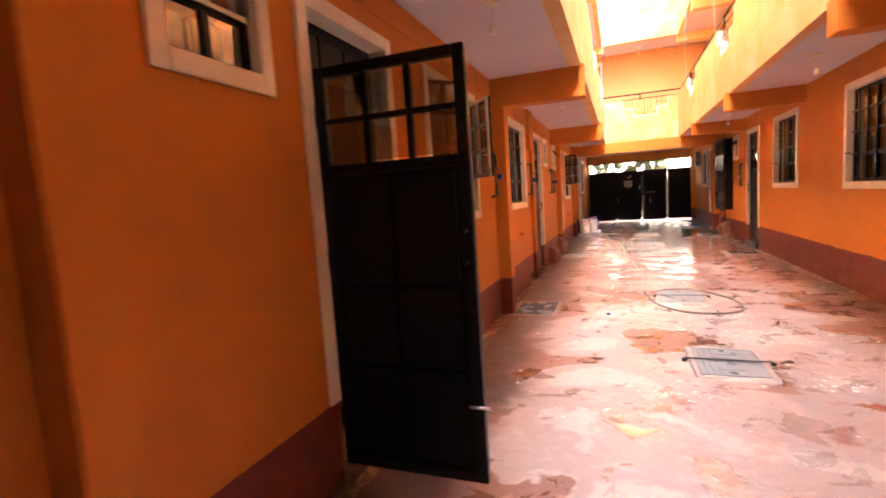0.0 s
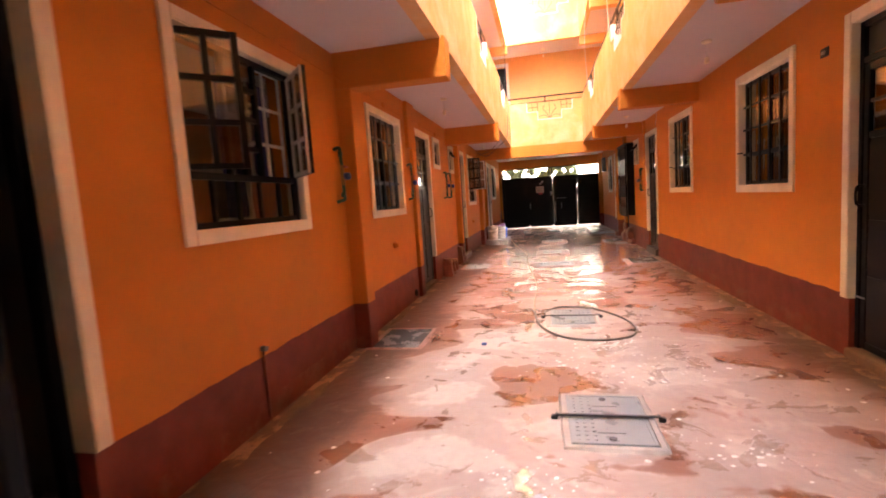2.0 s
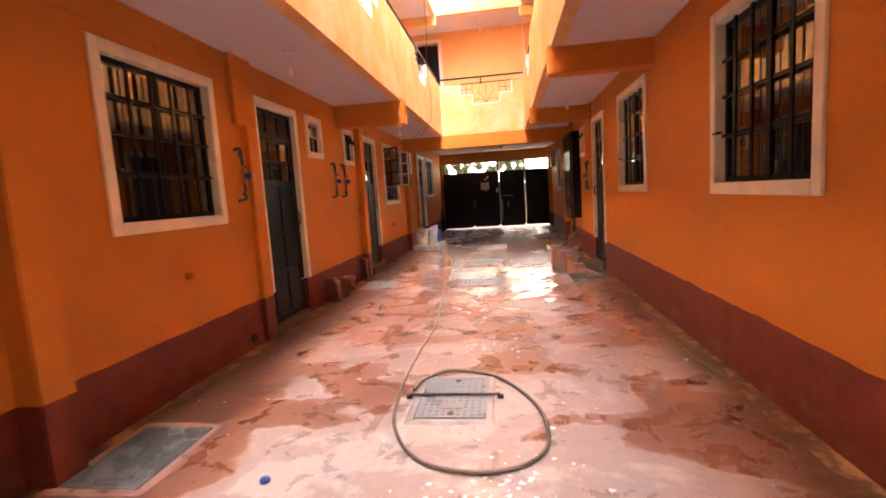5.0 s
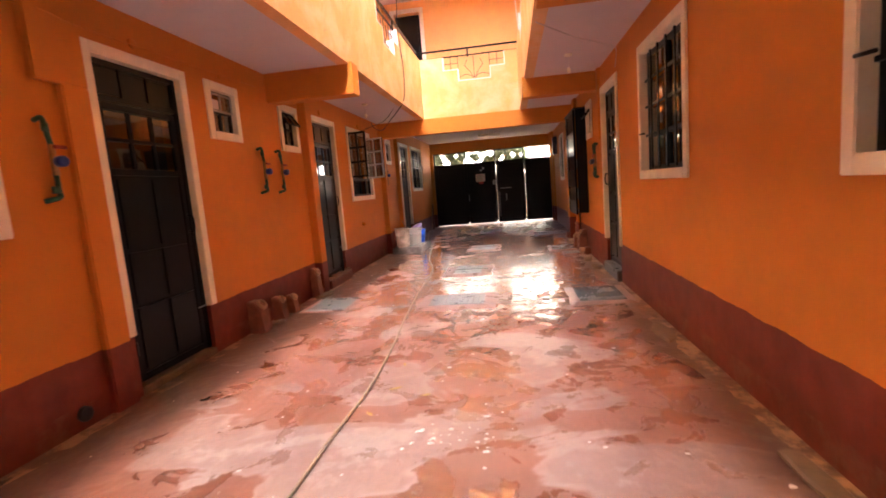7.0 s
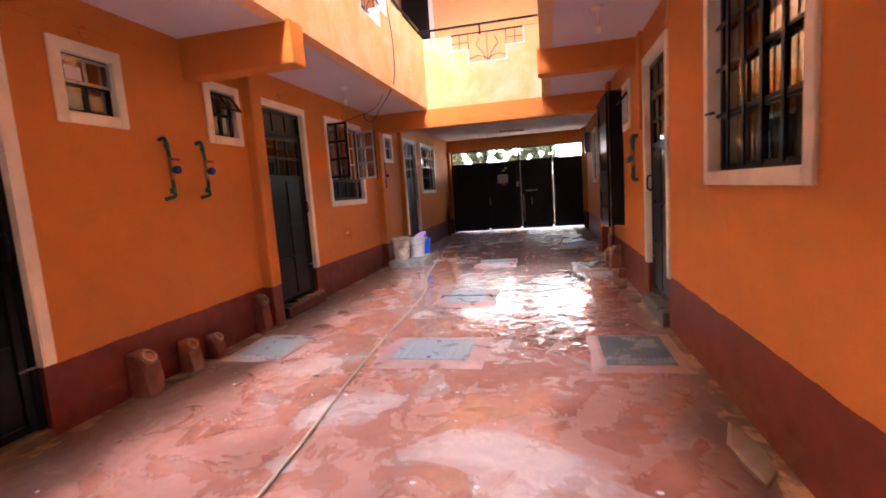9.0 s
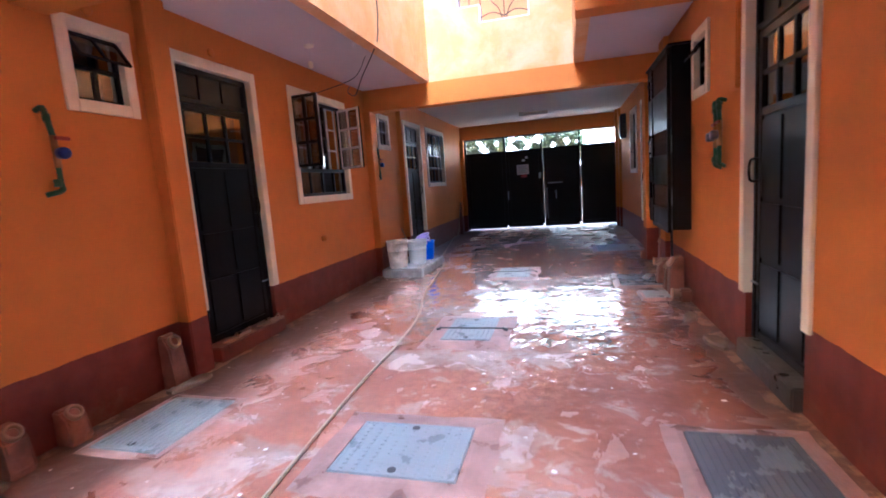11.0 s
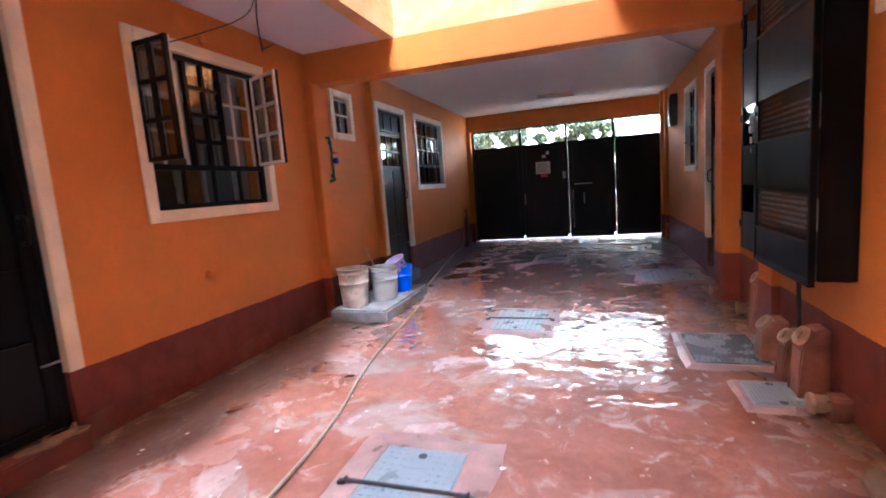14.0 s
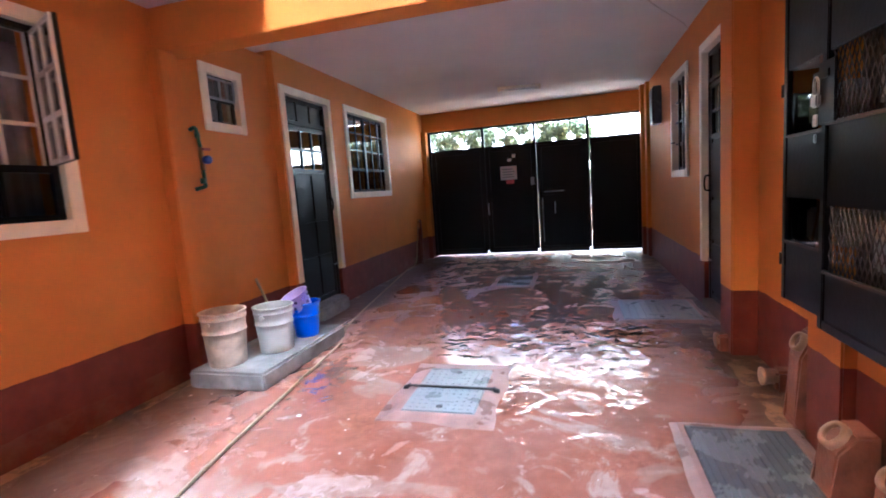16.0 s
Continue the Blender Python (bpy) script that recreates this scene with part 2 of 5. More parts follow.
M_STEEL = plain("worn_steel", (0.45, 0.45, 0.46), 0.35, 0.9, 0.2, 20, 0.1)
M_IRON = plain("dark_iron_bar", (0.05, 0.045, 0.045), 0.45, 0.6, 0.3, 20, 0.3)
M_COVER = plain("grey_cast_cover", (0.25, 0.27, 0.27), 0.3, 0, 0.07, 5, 0.05)
M_COVER_D = plain("dark_cast_cover", (0.115, 0.125, 0.13), 0.27, 0, 0.07, 5, 0.05)
M_SURROUND = plain("pink_washed_cement", (0.35, 0.205, 0.165), 0.3, 0, 0.35, 5, 0.4)
M_RIM = plain("pale_cement_rim", (0.43, 0.36, 0.30), 0.5, 0, 0.25, 7, 0.4)
M_CONCRETE = plain("grey_concrete", (0.27, 0.26, 0.245), 0.7, 0, 0.32, 7, 0.8, 40)
M_STEP = plain("dirty_cement_step", (0.17, 0.115, 0.075), 0.55, 0, 0.3, 8, 0.5, 40)
M_MAROON = plain("maroon_oil_paint", (0.165, 0.043, 0.03), 0.3, 0, 0.25, 6, 0.3)
M_PIPE_PALE = plain("pale_pipe_mouth", (0.40, 0.26, 0.18), 0.45, 0, 0.2, 12, 0.2)
M_GREEN = plain("green_water_pipe", (0.022, 0.10, 0.055), 0.4, 0, 0.2, 15, 0.1)
M_RED = plain("red_valve_handle", (0.25, 0.035, 0.025), 0.4, 0, 0.15, 15, 0.1)
M_BLUE = plain("blue_meter_cap", (0.015, 0.055, 0.27), 0.35, 0, 0.15, 15, 0.1)
M_DIAL = plain("grey_meter_cap", (0.10, 0.11, 0.16), 0.35, 0, 0.2, 15, 0.1)
M_BRASS = plain("dull_brass", (0.35, 0.22, 0.09), 0.4, 0.8, 0.2, 20, 0.1)
M_HOSE = plain("tan_rubber_hose", (0.40, 0.30, 0.19), 0.5, 0, 0.25, 4, 0.1)
M_HOSE_D = plain("dark_rubber_hose", (0.15, 0.115, 0.09), 0.4, 0, 0.3, 4, 0.1)
M_WIRE = plain("black_wire", (0.03, 0.028, 0.03), 0.5, 0, 0.1, 5, 0)
M_WIRE_W = plain("white_wire", (0.65, 0.63, 0.62), 0.5, 0, 0.1, 5, 0)
M_BUCKET_A = plain("stained_white_plastic", (0.54, 0.45, 0.36), 0.45, 0, 0.35, 9, 0.15)
M_BUCKET_B = plain("grey_white_plastic", (0.43, 0.43, 0.40), 0.4, 0, 0.1, 6, 0.1)
M_BUCKET_C = plain("bright_blue_plastic", (0.01, 0.10, 0.72), 0.35, 0, 0.08, 6, 0.05)
M_LILAC = plain("lilac_plastic", (0.42, 0.33, 0.70), 0.4, 0, 0.08, 6, 0.05)
M_PURPLE = plain("dark_purple_plastic", (0.07, 0.03, 0.16), 0.4, 0, 0.1, 6, 0.05)
M_WOOD = plain("brush_handle_wood", (0.42, 0.29, 0.14), 0.6, 0, 0.2, 20, 0.1)
M_PAPER = plain("printed_paper", (0.62, 0.58, 0.60), 0.8, 0, 0.08, 15, 0.05)
M_PINK_INK = plain("red_print", (0.5, 0.09, 0.09), 0.8, 0, 0.1, 15, 0)
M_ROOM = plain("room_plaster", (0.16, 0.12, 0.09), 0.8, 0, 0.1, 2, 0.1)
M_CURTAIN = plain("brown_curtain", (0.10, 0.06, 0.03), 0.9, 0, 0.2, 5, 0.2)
M_DRAPE_NAVY = plain("navy_curtain", (0.06, 0.07, 0.2), 0.9, 0, 0.2, 5, 0.2)
M_DRAPE_GREY = plain("grey_curtain", (0.30, 0.28, 0.33), 0.9, 0, 0.2, 5, 0.2)
M_STEP_WET = plain("wet_dark_cement", (0.085, 0.075, 0.065), 0.3, 0, 0.3, 8, 0.5, 40)
# paler than the cabinet sheet: the tan highlight is put into this colour
M_MESH = plain("lit_wire_mesh", (0.08, 0.06, 0.05), 0.5, 0.3, 0.2, 20, 0.1)
M_TUBE = plain("tube_light_glass", (0.8, 0.8, 0.78), 0.25, 0, 0.03, 5, 0)
M_FOAM = plain("soap_foam", (0.8, 0.78, 0.74), 0.4, 0, 0.05, 30, 0.1)
M_GROUND = plain("dry_earth_road", (0.42, 0.33, 0.24), 0.9, 0, 0.2, 1.2, 0.4)
M_LEAF = plain("vine_leaves", (0.10, 0.13, 0.055), 0.45, 0, 0.5, 5, 0)
M_BOUNCE = plain("pale_bounce_plaster", (0.78, 0.74, 0.66), 0.8, 0, 0.06, 1.5, 0.2)
M_CLEANOUT = plain("washed_maroon_cement", (0.25, 0.10, 0.065), 0.4, 0, 0.35, 9, 0.5)
M_BARK = plain("vine_stems", (0.14, 0.10, 0.07), 0.8, 0, 0.3, 9, 0.3)
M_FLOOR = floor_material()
M_GLASS = glass_material("window_glass", (0.50, 0.50, 0.49), 2.1)
M_SMOKE = glass_material("dusty_cabinet_glass", (0.30, 0.29, 0.27), 1.3)


# ---- builders ----
def bx(bm, a, b, bevel=0.0, m=None):
    """A box between two corners, with softened edges."""
    size = [q - p for p, q in zip(a, b)]
    mt = Matrix.Translation([(p + q) / 2 for p, q in zip(a, b)]) @ Matrix.Diagonal([*size, 1])
    made = bmesh.ops.create_cube(bm, size=1, matrix=(m @ mt) if m else mt)
    if bevel:
        edges = list({e for v in made["verts"] for e in v.link_edges})
        bmesh.ops.bevel(bm, geom=edges, offset=bevel, segments=2, affect="EDGES", clamp_overlap=True)
    return bm


def box(a, b, bevel=0.0):
    return bx(bmesh.new(), a, b, bevel)


def tube(points, r, seg=8, bm=None, smooth=3, r_end=None):
    """A round bar or hose swept along a smooth line through the points."""
    bm = bm or bmesh.new()
    pts = [Vector(p) for p in points]
    if smooth > 1 and len(pts) > 2:
        ext = [2 * pts[0] - pts[1], *pts, 2 * pts[-1] - pts[-2]]
        line = []
        for i in range(1, len(ext) - 2):
            a, b, c, d = ext[i - 1:i + 3]
            for k in range(smooth):
                t = k / smooth
                line.append(0.5 * (2 * b + (c - a) * t + (2 * a - 5 * b + 4 * c - d) * t * t + (3 * b - a - 3 * c + d) * t ** 3))
        pts = line + [pts[-1]]
    rings, up = [], None
    for i, p in enumerate(pts):
        d = (pts[min(i + 1, len(pts) - 1)] - pts[max(i - 1, 0)]).normalized()
        ref = up or (Vector((0, 0, 1)) if abs(d.z) < 0.9 else Vector((1, 0, 0)))
        side = d.cross(ref).normalized()
        up = side.cross(d).normalized()
        rad = r if r_end is None else r + (r_end - r) * i / (len(pts) - 1)
        rings.append([bm.verts.new(p + rad * (math.cos(2 * math.pi * k / seg) * side + math.sin(2 * math.pi * k / seg) * up)) for k in range(seg)])
    for a, b in zip(rings, rings[1:]):
        for k in range(seg):
            bm.faces.new((a[k], a[(k + 1) % seg], b[(k + 1) % seg], b[k])).smooth = True
    bm.faces.new(rings[0][::-1])
    bm.faces.new(rings[-1])
    return bm


def lathe(profile, seg=24, bm=None, m=None):
    """A turned shape: (radius, height) pairs about the z axis."""
    bm = bm or bmesh.new()
    m = m or Matrix()
    rings = [[bm.verts.new(m @ Vector((r * math.cos(2 * math.pi * k / seg), r * math.sin(2 * math.pi * k / seg), z))) for k in range(seg)] for r, z in profile]
    for a, b in zip(rings, rings[1:]):
        for k in range(seg):
            bm.faces.new((a[k], a[(k + 1) % seg], b[(k + 1) % seg], b[k])).smooth = True
    bm.faces.new(rings[0][::-1])
    bm.faces.new(rings[-1])
    return bm


def mesh_of(name, bm, mat):
    bmesh.ops.recalc_face_normals(bm, faces=bm.faces)
    me = bpy.data.meshes.new(name)
    bm.to_mesh(me)
    bm.free()
    me.materials.append(mat)
    return me


def part(name, bm, mat, parent, label=""):
    ob = new(name, mesh_of(name, bm, mat))
    ob.parent = parent
    return tagged(ob, label)


def thing(name, m, label, category, group="", kind=""):
    ob = new(name)
    ob.empty_display_size = 0.1
    ob.matrix_world = m
    return tagged(ob, label, category, group, kind)


def solid(name, bm, mat, label, category, kind="structure", group=""):
    return tagged(new(name, mesh_of(name, bm, mat)), label, category, group, kind)


def slab_wall(across, t0, t1, u0, u1, z0, z1, holes=(), bm=None):
    """A wall with thickness t0..t1, running u0..u1, and rectangular holes (u0, u1, z0, z1) cut right through it."""
    bm = bm or bmesh.new()
    us = sorted({u0, u1, *[h[i] for h in holes for i in (0, 1)]})
    zs = sorted({z0, z1, *[h[i] for h in holes for i in (2, 3)]})
    us, zs = [u for u in us if u0 <= u <= u1], [z for z in zs if z0 <= z <= z1]

    def full(i, k):
        if not (0 <= i < len(us) - 1 and 0 <= k < len(zs) - 1):
            return False
        u, z = (us[i] + us[i + 1]) / 2, (zs[k] + zs[k + 1]) / 2
        return not any(h[0] < u < h[1] and h[2] < z < h[3] for h in holes)

    def at(t, u, z):
        return bm.verts.new((t, u, z) if across == "x" else (u, t, z))

    def quad(*c):
        bm.faces.new([at(*p) for p in c])

    for i in range(len(us) - 1):
        for k in range(len(zs) - 1):
            if not full(i, k):
                continue
            a, b, c, d = us[i], us[i + 1], zs[k], zs[k + 1]
            quad((t0, a, c), (t0, b, c), (t0, b, d), (t0, a, d))
            quad((t1, a, c), (t1, b, c), (t1, b, d), (t1, a, d))
            if not full(i - 1, k):
                quad((t0, a, c), (t1, a, c), (t1, a, d), (t0, a, d))
            if not full(i + 1, k):
                quad((t0, b, c), (t1, b, c), (t1, b, d), (t0, b, d))
            if not full(i, k - 1):
                quad((t0, a, c), (t0, b, c), (t1, b, c), (t1, a, c))
            if not full(i, k + 1):
                quad((t0, a, d), (t0, b, d), (t1, b, d), (t1, a, d))
    bmesh.ops.remove_doubles(bm, verts=bm.verts, dist=0.0005)
    return bm


# ---- the large structure ----
XL, XR, XL2, XR2 = -1.69, 2.035, -1.61, 2.15
VL, VR, VS = -0.74, 1.10, -1.4
Y0, YB, YG = -3.6, 13.46, 19.25
Z1, Z2 = 2.575, 5.2

W_HOLES = [(0.44, 0.85, 1.84, 2.23), (1.16, 1.92, -1, 2.22), (2.57, 3.70, 1.20, 2.22), (5.18, 6.20, 1.21, 2.23), (6.92, 7.73, -1, 2.23),
           (8.11, 8.47, 1.87, 2.24), (9.40, 9.74, 1.85, 2.25), (10.14, 10.98, -1, 2.24), (11.64, 12.75, 1.20, 2.25), (13.92, 14.27, 1.88, 2.27)]
W2_HOLES = [(14.83, 15.65, -1, 2.26), (16.12, 17.32, 1.28, 2.27)]
E_HOLES = [(3.42, 4.24, -1, 2.24), (5.03, 6.06, 1.22, 2.25), (7.71, 8.75, 1.23, 2.25), (9.75, 10.53, -1, 2.24), (11.38, 11.73, 1.84, 2.24)]
E2_HOLES = [(14.68, 15.48, -1, 2.25), (16.12, 16.80, 1.26, 2.25)]


def grounded(holes):
    return [(a, b, -0.001 if c < 0 else c, d) for a, b, c, d in holes]


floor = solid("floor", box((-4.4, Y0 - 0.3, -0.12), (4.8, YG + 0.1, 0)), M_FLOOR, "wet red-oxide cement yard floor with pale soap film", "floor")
solid("ground", box((-60, YG + 0.1, -0.2), (60, 140, -0.02)), M_GROUND, "dry earth road outside the gate", "ground")


def wall_with(name, across, t0, t1, u0, u1, z0, z1, holes, mat, label):
    return solid(name, slab_wall(across, t0, t1, u0, u1, z0, z1, grounded(holes)), mat, label, "wall")


wall_with("wall_west", "x", XL - 0.2, XL, Y0, 14.72, 0.0, Z1, W_HOLES, M_WALL_W, "orange plastered wall with maroon dado, doors and windows")
wall_with("wall_west_entrance", "x", XL - 0.2, XL2, 14.72, YG + 0.1, 0.0, 2.62, W2_HOLES, M_WALL_W, "orange plastered wall with maroon dado beside the gate")
wall_with("wall_east", "x", XR, XR + 0.25, Y0, 13.08, 0.0, Z1, E_HOLES, M_WALL_E, "orange plastered wall with maroon dado and barred windows")
wall_with("wall_east_entrance", "x", XR2, XR2 + 0.2, 13.08, YG + 0.1, 0.0, 2.62, E2_HOLES, M_WALL_E, "orange plastered wall with maroon dado beside the gate")
wall_with("wall_south", "y", Y0 - 0.2, Y0, -4.2, 4.6, 0.0, 6.3, [], M_WALL_W, "orange plastered end wall")
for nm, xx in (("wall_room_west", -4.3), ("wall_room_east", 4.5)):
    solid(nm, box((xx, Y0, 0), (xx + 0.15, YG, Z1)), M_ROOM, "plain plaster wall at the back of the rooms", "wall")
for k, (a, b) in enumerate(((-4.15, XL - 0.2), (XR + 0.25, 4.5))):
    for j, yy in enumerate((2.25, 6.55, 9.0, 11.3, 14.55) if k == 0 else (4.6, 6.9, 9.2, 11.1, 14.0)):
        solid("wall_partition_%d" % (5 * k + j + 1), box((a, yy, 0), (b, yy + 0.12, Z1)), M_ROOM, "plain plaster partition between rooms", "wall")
for k, yy in enumerate((YG - 0.02,)):
    solid("wall_front_west", box((-4.3, yy, 0), (XL - 0.2, yy + 0.2, Z1)), M_WALL_W, "front wall of the house beside the gate", "wall")
    solid("wall_front_east", box((XR2 + 0.2, yy, 0), (4.65, yy + 0.2, Z1)), M_WALL_E, "front wall of the house beside the gate", "wall")

# floors of the upper galleries, seen from below as soffits
for k, (z, name) in enumerate(((Z1, "ceiling_gallery"), (Z2, "ceiling_upper_gallery"))):
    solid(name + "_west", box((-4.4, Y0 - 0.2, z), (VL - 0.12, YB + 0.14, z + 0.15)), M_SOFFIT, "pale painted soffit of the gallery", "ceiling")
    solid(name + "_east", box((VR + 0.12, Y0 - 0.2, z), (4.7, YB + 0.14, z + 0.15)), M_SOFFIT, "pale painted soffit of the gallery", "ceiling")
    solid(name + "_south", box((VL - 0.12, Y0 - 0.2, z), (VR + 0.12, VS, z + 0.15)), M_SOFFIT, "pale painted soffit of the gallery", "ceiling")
solid("ceiling_entrance", box((-4.4, YB + 0.20, 2.62), (4.7, YG + 0.2, 2.75)), M_CEIL_LIT, "white painted ceiling over the entrance passage", "ceiling")
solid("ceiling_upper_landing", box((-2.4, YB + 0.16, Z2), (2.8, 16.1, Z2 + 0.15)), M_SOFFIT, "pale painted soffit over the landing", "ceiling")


def stepped(c):
    return [(c - 0.575, c + 0.575, 3.44, 3.70), (c - 0.30, c + 0.30, 3.23, 3.44)]


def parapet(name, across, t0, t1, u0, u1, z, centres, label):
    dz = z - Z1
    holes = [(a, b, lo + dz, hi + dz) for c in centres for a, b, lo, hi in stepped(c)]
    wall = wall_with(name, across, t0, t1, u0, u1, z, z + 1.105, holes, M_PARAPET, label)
    for c in centres:
        bm = bmesh.new()
        w1, w2, t = 0.572, 0.297, 0.016
        for a, b, lo, hi in [(c - w1 - t, c - w1, 3.44, 3.68), (c + w1, c + w1 + t, 3.44, 3.68), (c - w1 - t, c - w2, 3.443 - t, 3.443), (c + w2, c + w1 + t, 3.443 - t, 3.443),
                             (c - w2 - t, c - w2, 3.23, 3.443 - t), (c + w2, c + w2 + t, 3.23, 3.443 - t), (c - w2 - t, c + w2 + t, 3.233 - t, 3.233)]:
            e = 0.004
            if across == "x":
                bx(bm, (t0 - e, a, lo + dz), (t1 + e, b, hi + dz))
            else:
                bx(bm, (a, t0 - e, lo + dz), (b, t1 + e, hi + dz))
        part("stepped_edge", bm, M_WHITE, wall, "white painted edge of a stepped opening")
        mid = (t0 + t1) / 2
        bars = []
        for s in (-1, 0, 1):
            bars.append([(c + s * 0.02, 3.23), (c + s * 0.07, 3.38), (c + s * 0.17, 3.5), (c + s * 0.12, 3.6)] if s else [(c, 3.23), (c, 3.42), (c, 3.66)])
        bars += [[(c - 0.3, 3.3), (c - 0.15, 3.34), (c, 3.28)], [(c + 0.3, 3.3), (c + 0.15, 3.34), (c, 3.28)], [(c - 0.57, 3.56), (c - 0.3, 3.56)], [(c + 0.57, 3.56), (c + 0.3, 3.56)],
                 [(c - 0.44, 3.45), (c - 0.44, 3.68)], [(c + 0.44, 3.45), (c + 0.44, 3.68)], [(c - 0.3, 3.44), (c - 0.3, 3.68)], [(c + 0.3, 3.44), (c + 0.3, 3.68)]]
        bm = bmesh.new()
        for line in bars:
            tube([((mid, u, zz + dz) if across == "x" else (u, mid, zz + dz)) for u, zz in line], 0.006, 6, bm)
        part("iron_scroll", bm, M_IRON, wall, "thin iron scroll work in the stepped opening")
    return wall


for k, z in enumerate((Z1, Z2)):
    up = "upper_" if k else ""
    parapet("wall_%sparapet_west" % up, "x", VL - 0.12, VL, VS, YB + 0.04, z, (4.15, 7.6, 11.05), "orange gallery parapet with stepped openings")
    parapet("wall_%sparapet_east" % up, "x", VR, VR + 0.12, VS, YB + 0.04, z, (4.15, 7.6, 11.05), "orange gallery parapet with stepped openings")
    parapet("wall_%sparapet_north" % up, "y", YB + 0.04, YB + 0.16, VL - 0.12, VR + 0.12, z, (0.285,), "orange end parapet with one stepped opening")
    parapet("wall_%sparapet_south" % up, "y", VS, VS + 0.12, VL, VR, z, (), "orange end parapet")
    # hand rails on the parapets
    zr = z + 1.105
    for nm, across, t, u0, u1 in (("west", "x", VL - 0.06, VS + 0.2, YB), ("east", "x", VR + 0.06, VS + 0.2, YB), ("north", "y", YB + 0.1, VL - 0.06, VR + 0.06)):
        rail = thing("hand_rail", pose(0, 0, 0), "black steel tube hand rail on the gallery parapet", "railing", "gallery hand rails")
        def rp(u, zz, across=across, t=t):
            return (t, u, zz) if across == "x" else (u, t, zz)
        part("top_rail", tube([rp(u0, zr + 0.14), rp(u1, zr + 0.14)], 0.018, 10), M_BLACK, rail)
        part("bottom_rail", tube([rp(u0, zr + 0.012), rp(u1, zr + 0.012)], 0.012, 8), M_BLACK, rail)
        n = max(1, int((u1 - u0) / 1.2))
        for i in range(n):
            u = u0 + (u1 - u0) * (i + 0.5) / n
            part("post", tube([rp(u, zr - 0.02), rp(u, zr + 0.14)], 0.015, 8), M_BLACK, rail)

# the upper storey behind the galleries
solid("wall_upper_west", slab_wall("x", XL - 0.2, XL, Y0, 16.1, Z1 + 0.15, Z2, [(2.6, 3.7, 3.9, 4.85), (6.9, 7.7, 2.73, 4.85), (11.6, 12.7, 3.9, 4.85)]), M_UPPER_LIT, "orange wall behind the upper gallery", "wall")
solid("wall_upper_east", slab_wall("x", XR, XR + 0.2, Y0, 16.1, Z1 + 0.15, Z2, [(5.0, 6.1, 3.9, 4.85), (9.7, 10.5, 2.73, 4.85)]), M_UPPER_LIT, "orange wall behind the upper gallery", "wall")
solid("wall_upper_north", slab_wall("y", 14.65, 14.85, XL, XR, 2.75, Z2, [(-1.42, -0.86, 2.76, 4.97)]), M_UPPER_LIT, "orange wall at the end of the upper gallery", "wall")
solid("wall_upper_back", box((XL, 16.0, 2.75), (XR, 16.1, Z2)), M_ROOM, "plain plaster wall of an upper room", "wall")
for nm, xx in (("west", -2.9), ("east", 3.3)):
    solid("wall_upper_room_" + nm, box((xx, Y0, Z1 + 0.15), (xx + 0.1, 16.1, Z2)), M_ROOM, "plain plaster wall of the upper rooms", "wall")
up_door = thing("door_upper", pose(-1.14, 14.65, 2.755), "dark open doorway with a white frame on the upper landing", "door", "", "structure")
bm = bmesh.new()
for a, b in (((-0.36, -0.02, 0), (-0.28, 0.1, 2.3)), ((0.28, -0.02, 0), (0.36, 0.1, 2.3)), ((-0.28, -0.02, 2.215), (0.28, 0.1, 2.3))):
    bx(bm, a, b, 0.004)
part("surround", bm, M_WHITE, up_door, "white painted surround")
bm = bmesh.new()
bx(bm, (-0.27, 0.12, 0.0), (0.27, 0.16, 2.2), 0.004)
for i in range(3):
    bx(bm, (-0.22, 0.105, 0.15 + i * 0.65), (0.22, 0.12, 0.65 + i * 0.65), 0.008)
part("leaf", bm, M_BLACK, up_door, "black steel leaf")

# unseen top walls and roof slabs, added to narrow the sky light
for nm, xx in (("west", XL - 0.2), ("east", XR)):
    solid("wall_top_storey_" + nm, box((xx, Y0, Z2 + 0.15), (xx + 0.2, 16.1, 7.85)), M_UPPER_LIT, "orange wall of the top storey", "wall")
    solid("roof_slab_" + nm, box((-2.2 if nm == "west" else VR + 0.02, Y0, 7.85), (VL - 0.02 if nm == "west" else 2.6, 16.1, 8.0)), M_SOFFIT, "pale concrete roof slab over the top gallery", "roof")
# unseen front above the gate, added to keep sun off the vine
solid("wall_front_upper", box((-4.4, YG - 0.02, 2.75), (4.7, YG + 0.18, 7.85)), M_UPPER_LIT, "unseen orange front above the entrance, added to shade the vine", "wall")
solid("wall_top_storey_north", box((XL, 14.65, Z2 + 0.15), (XR, 14.85, 7.85)), M_UPPER_LIT, "orange wall of the top storey", "wall")
solid("roof_slab_south", box((VL - 0.02, Y0, 7.85), (VR + 0.02, VS, 8.0)), M_SOFFIT, "pale concrete roof slab over the top landing", "roof")
solid("roof_slab_north", box((VL - 0.02, YB + 0.05, 7.85), (VR + 0.02, 16.1, 8.0)), M_SOFFIT, "pale concrete roof slab over the landing", "roof")

# beams and pilasters
def beam(name, a, b, mat=M_WALL_W):
    return solid(name, box(a, b, 0.006), mat, "orange painted concrete beam under the gallery", "beam", "structure", "gallery beams")


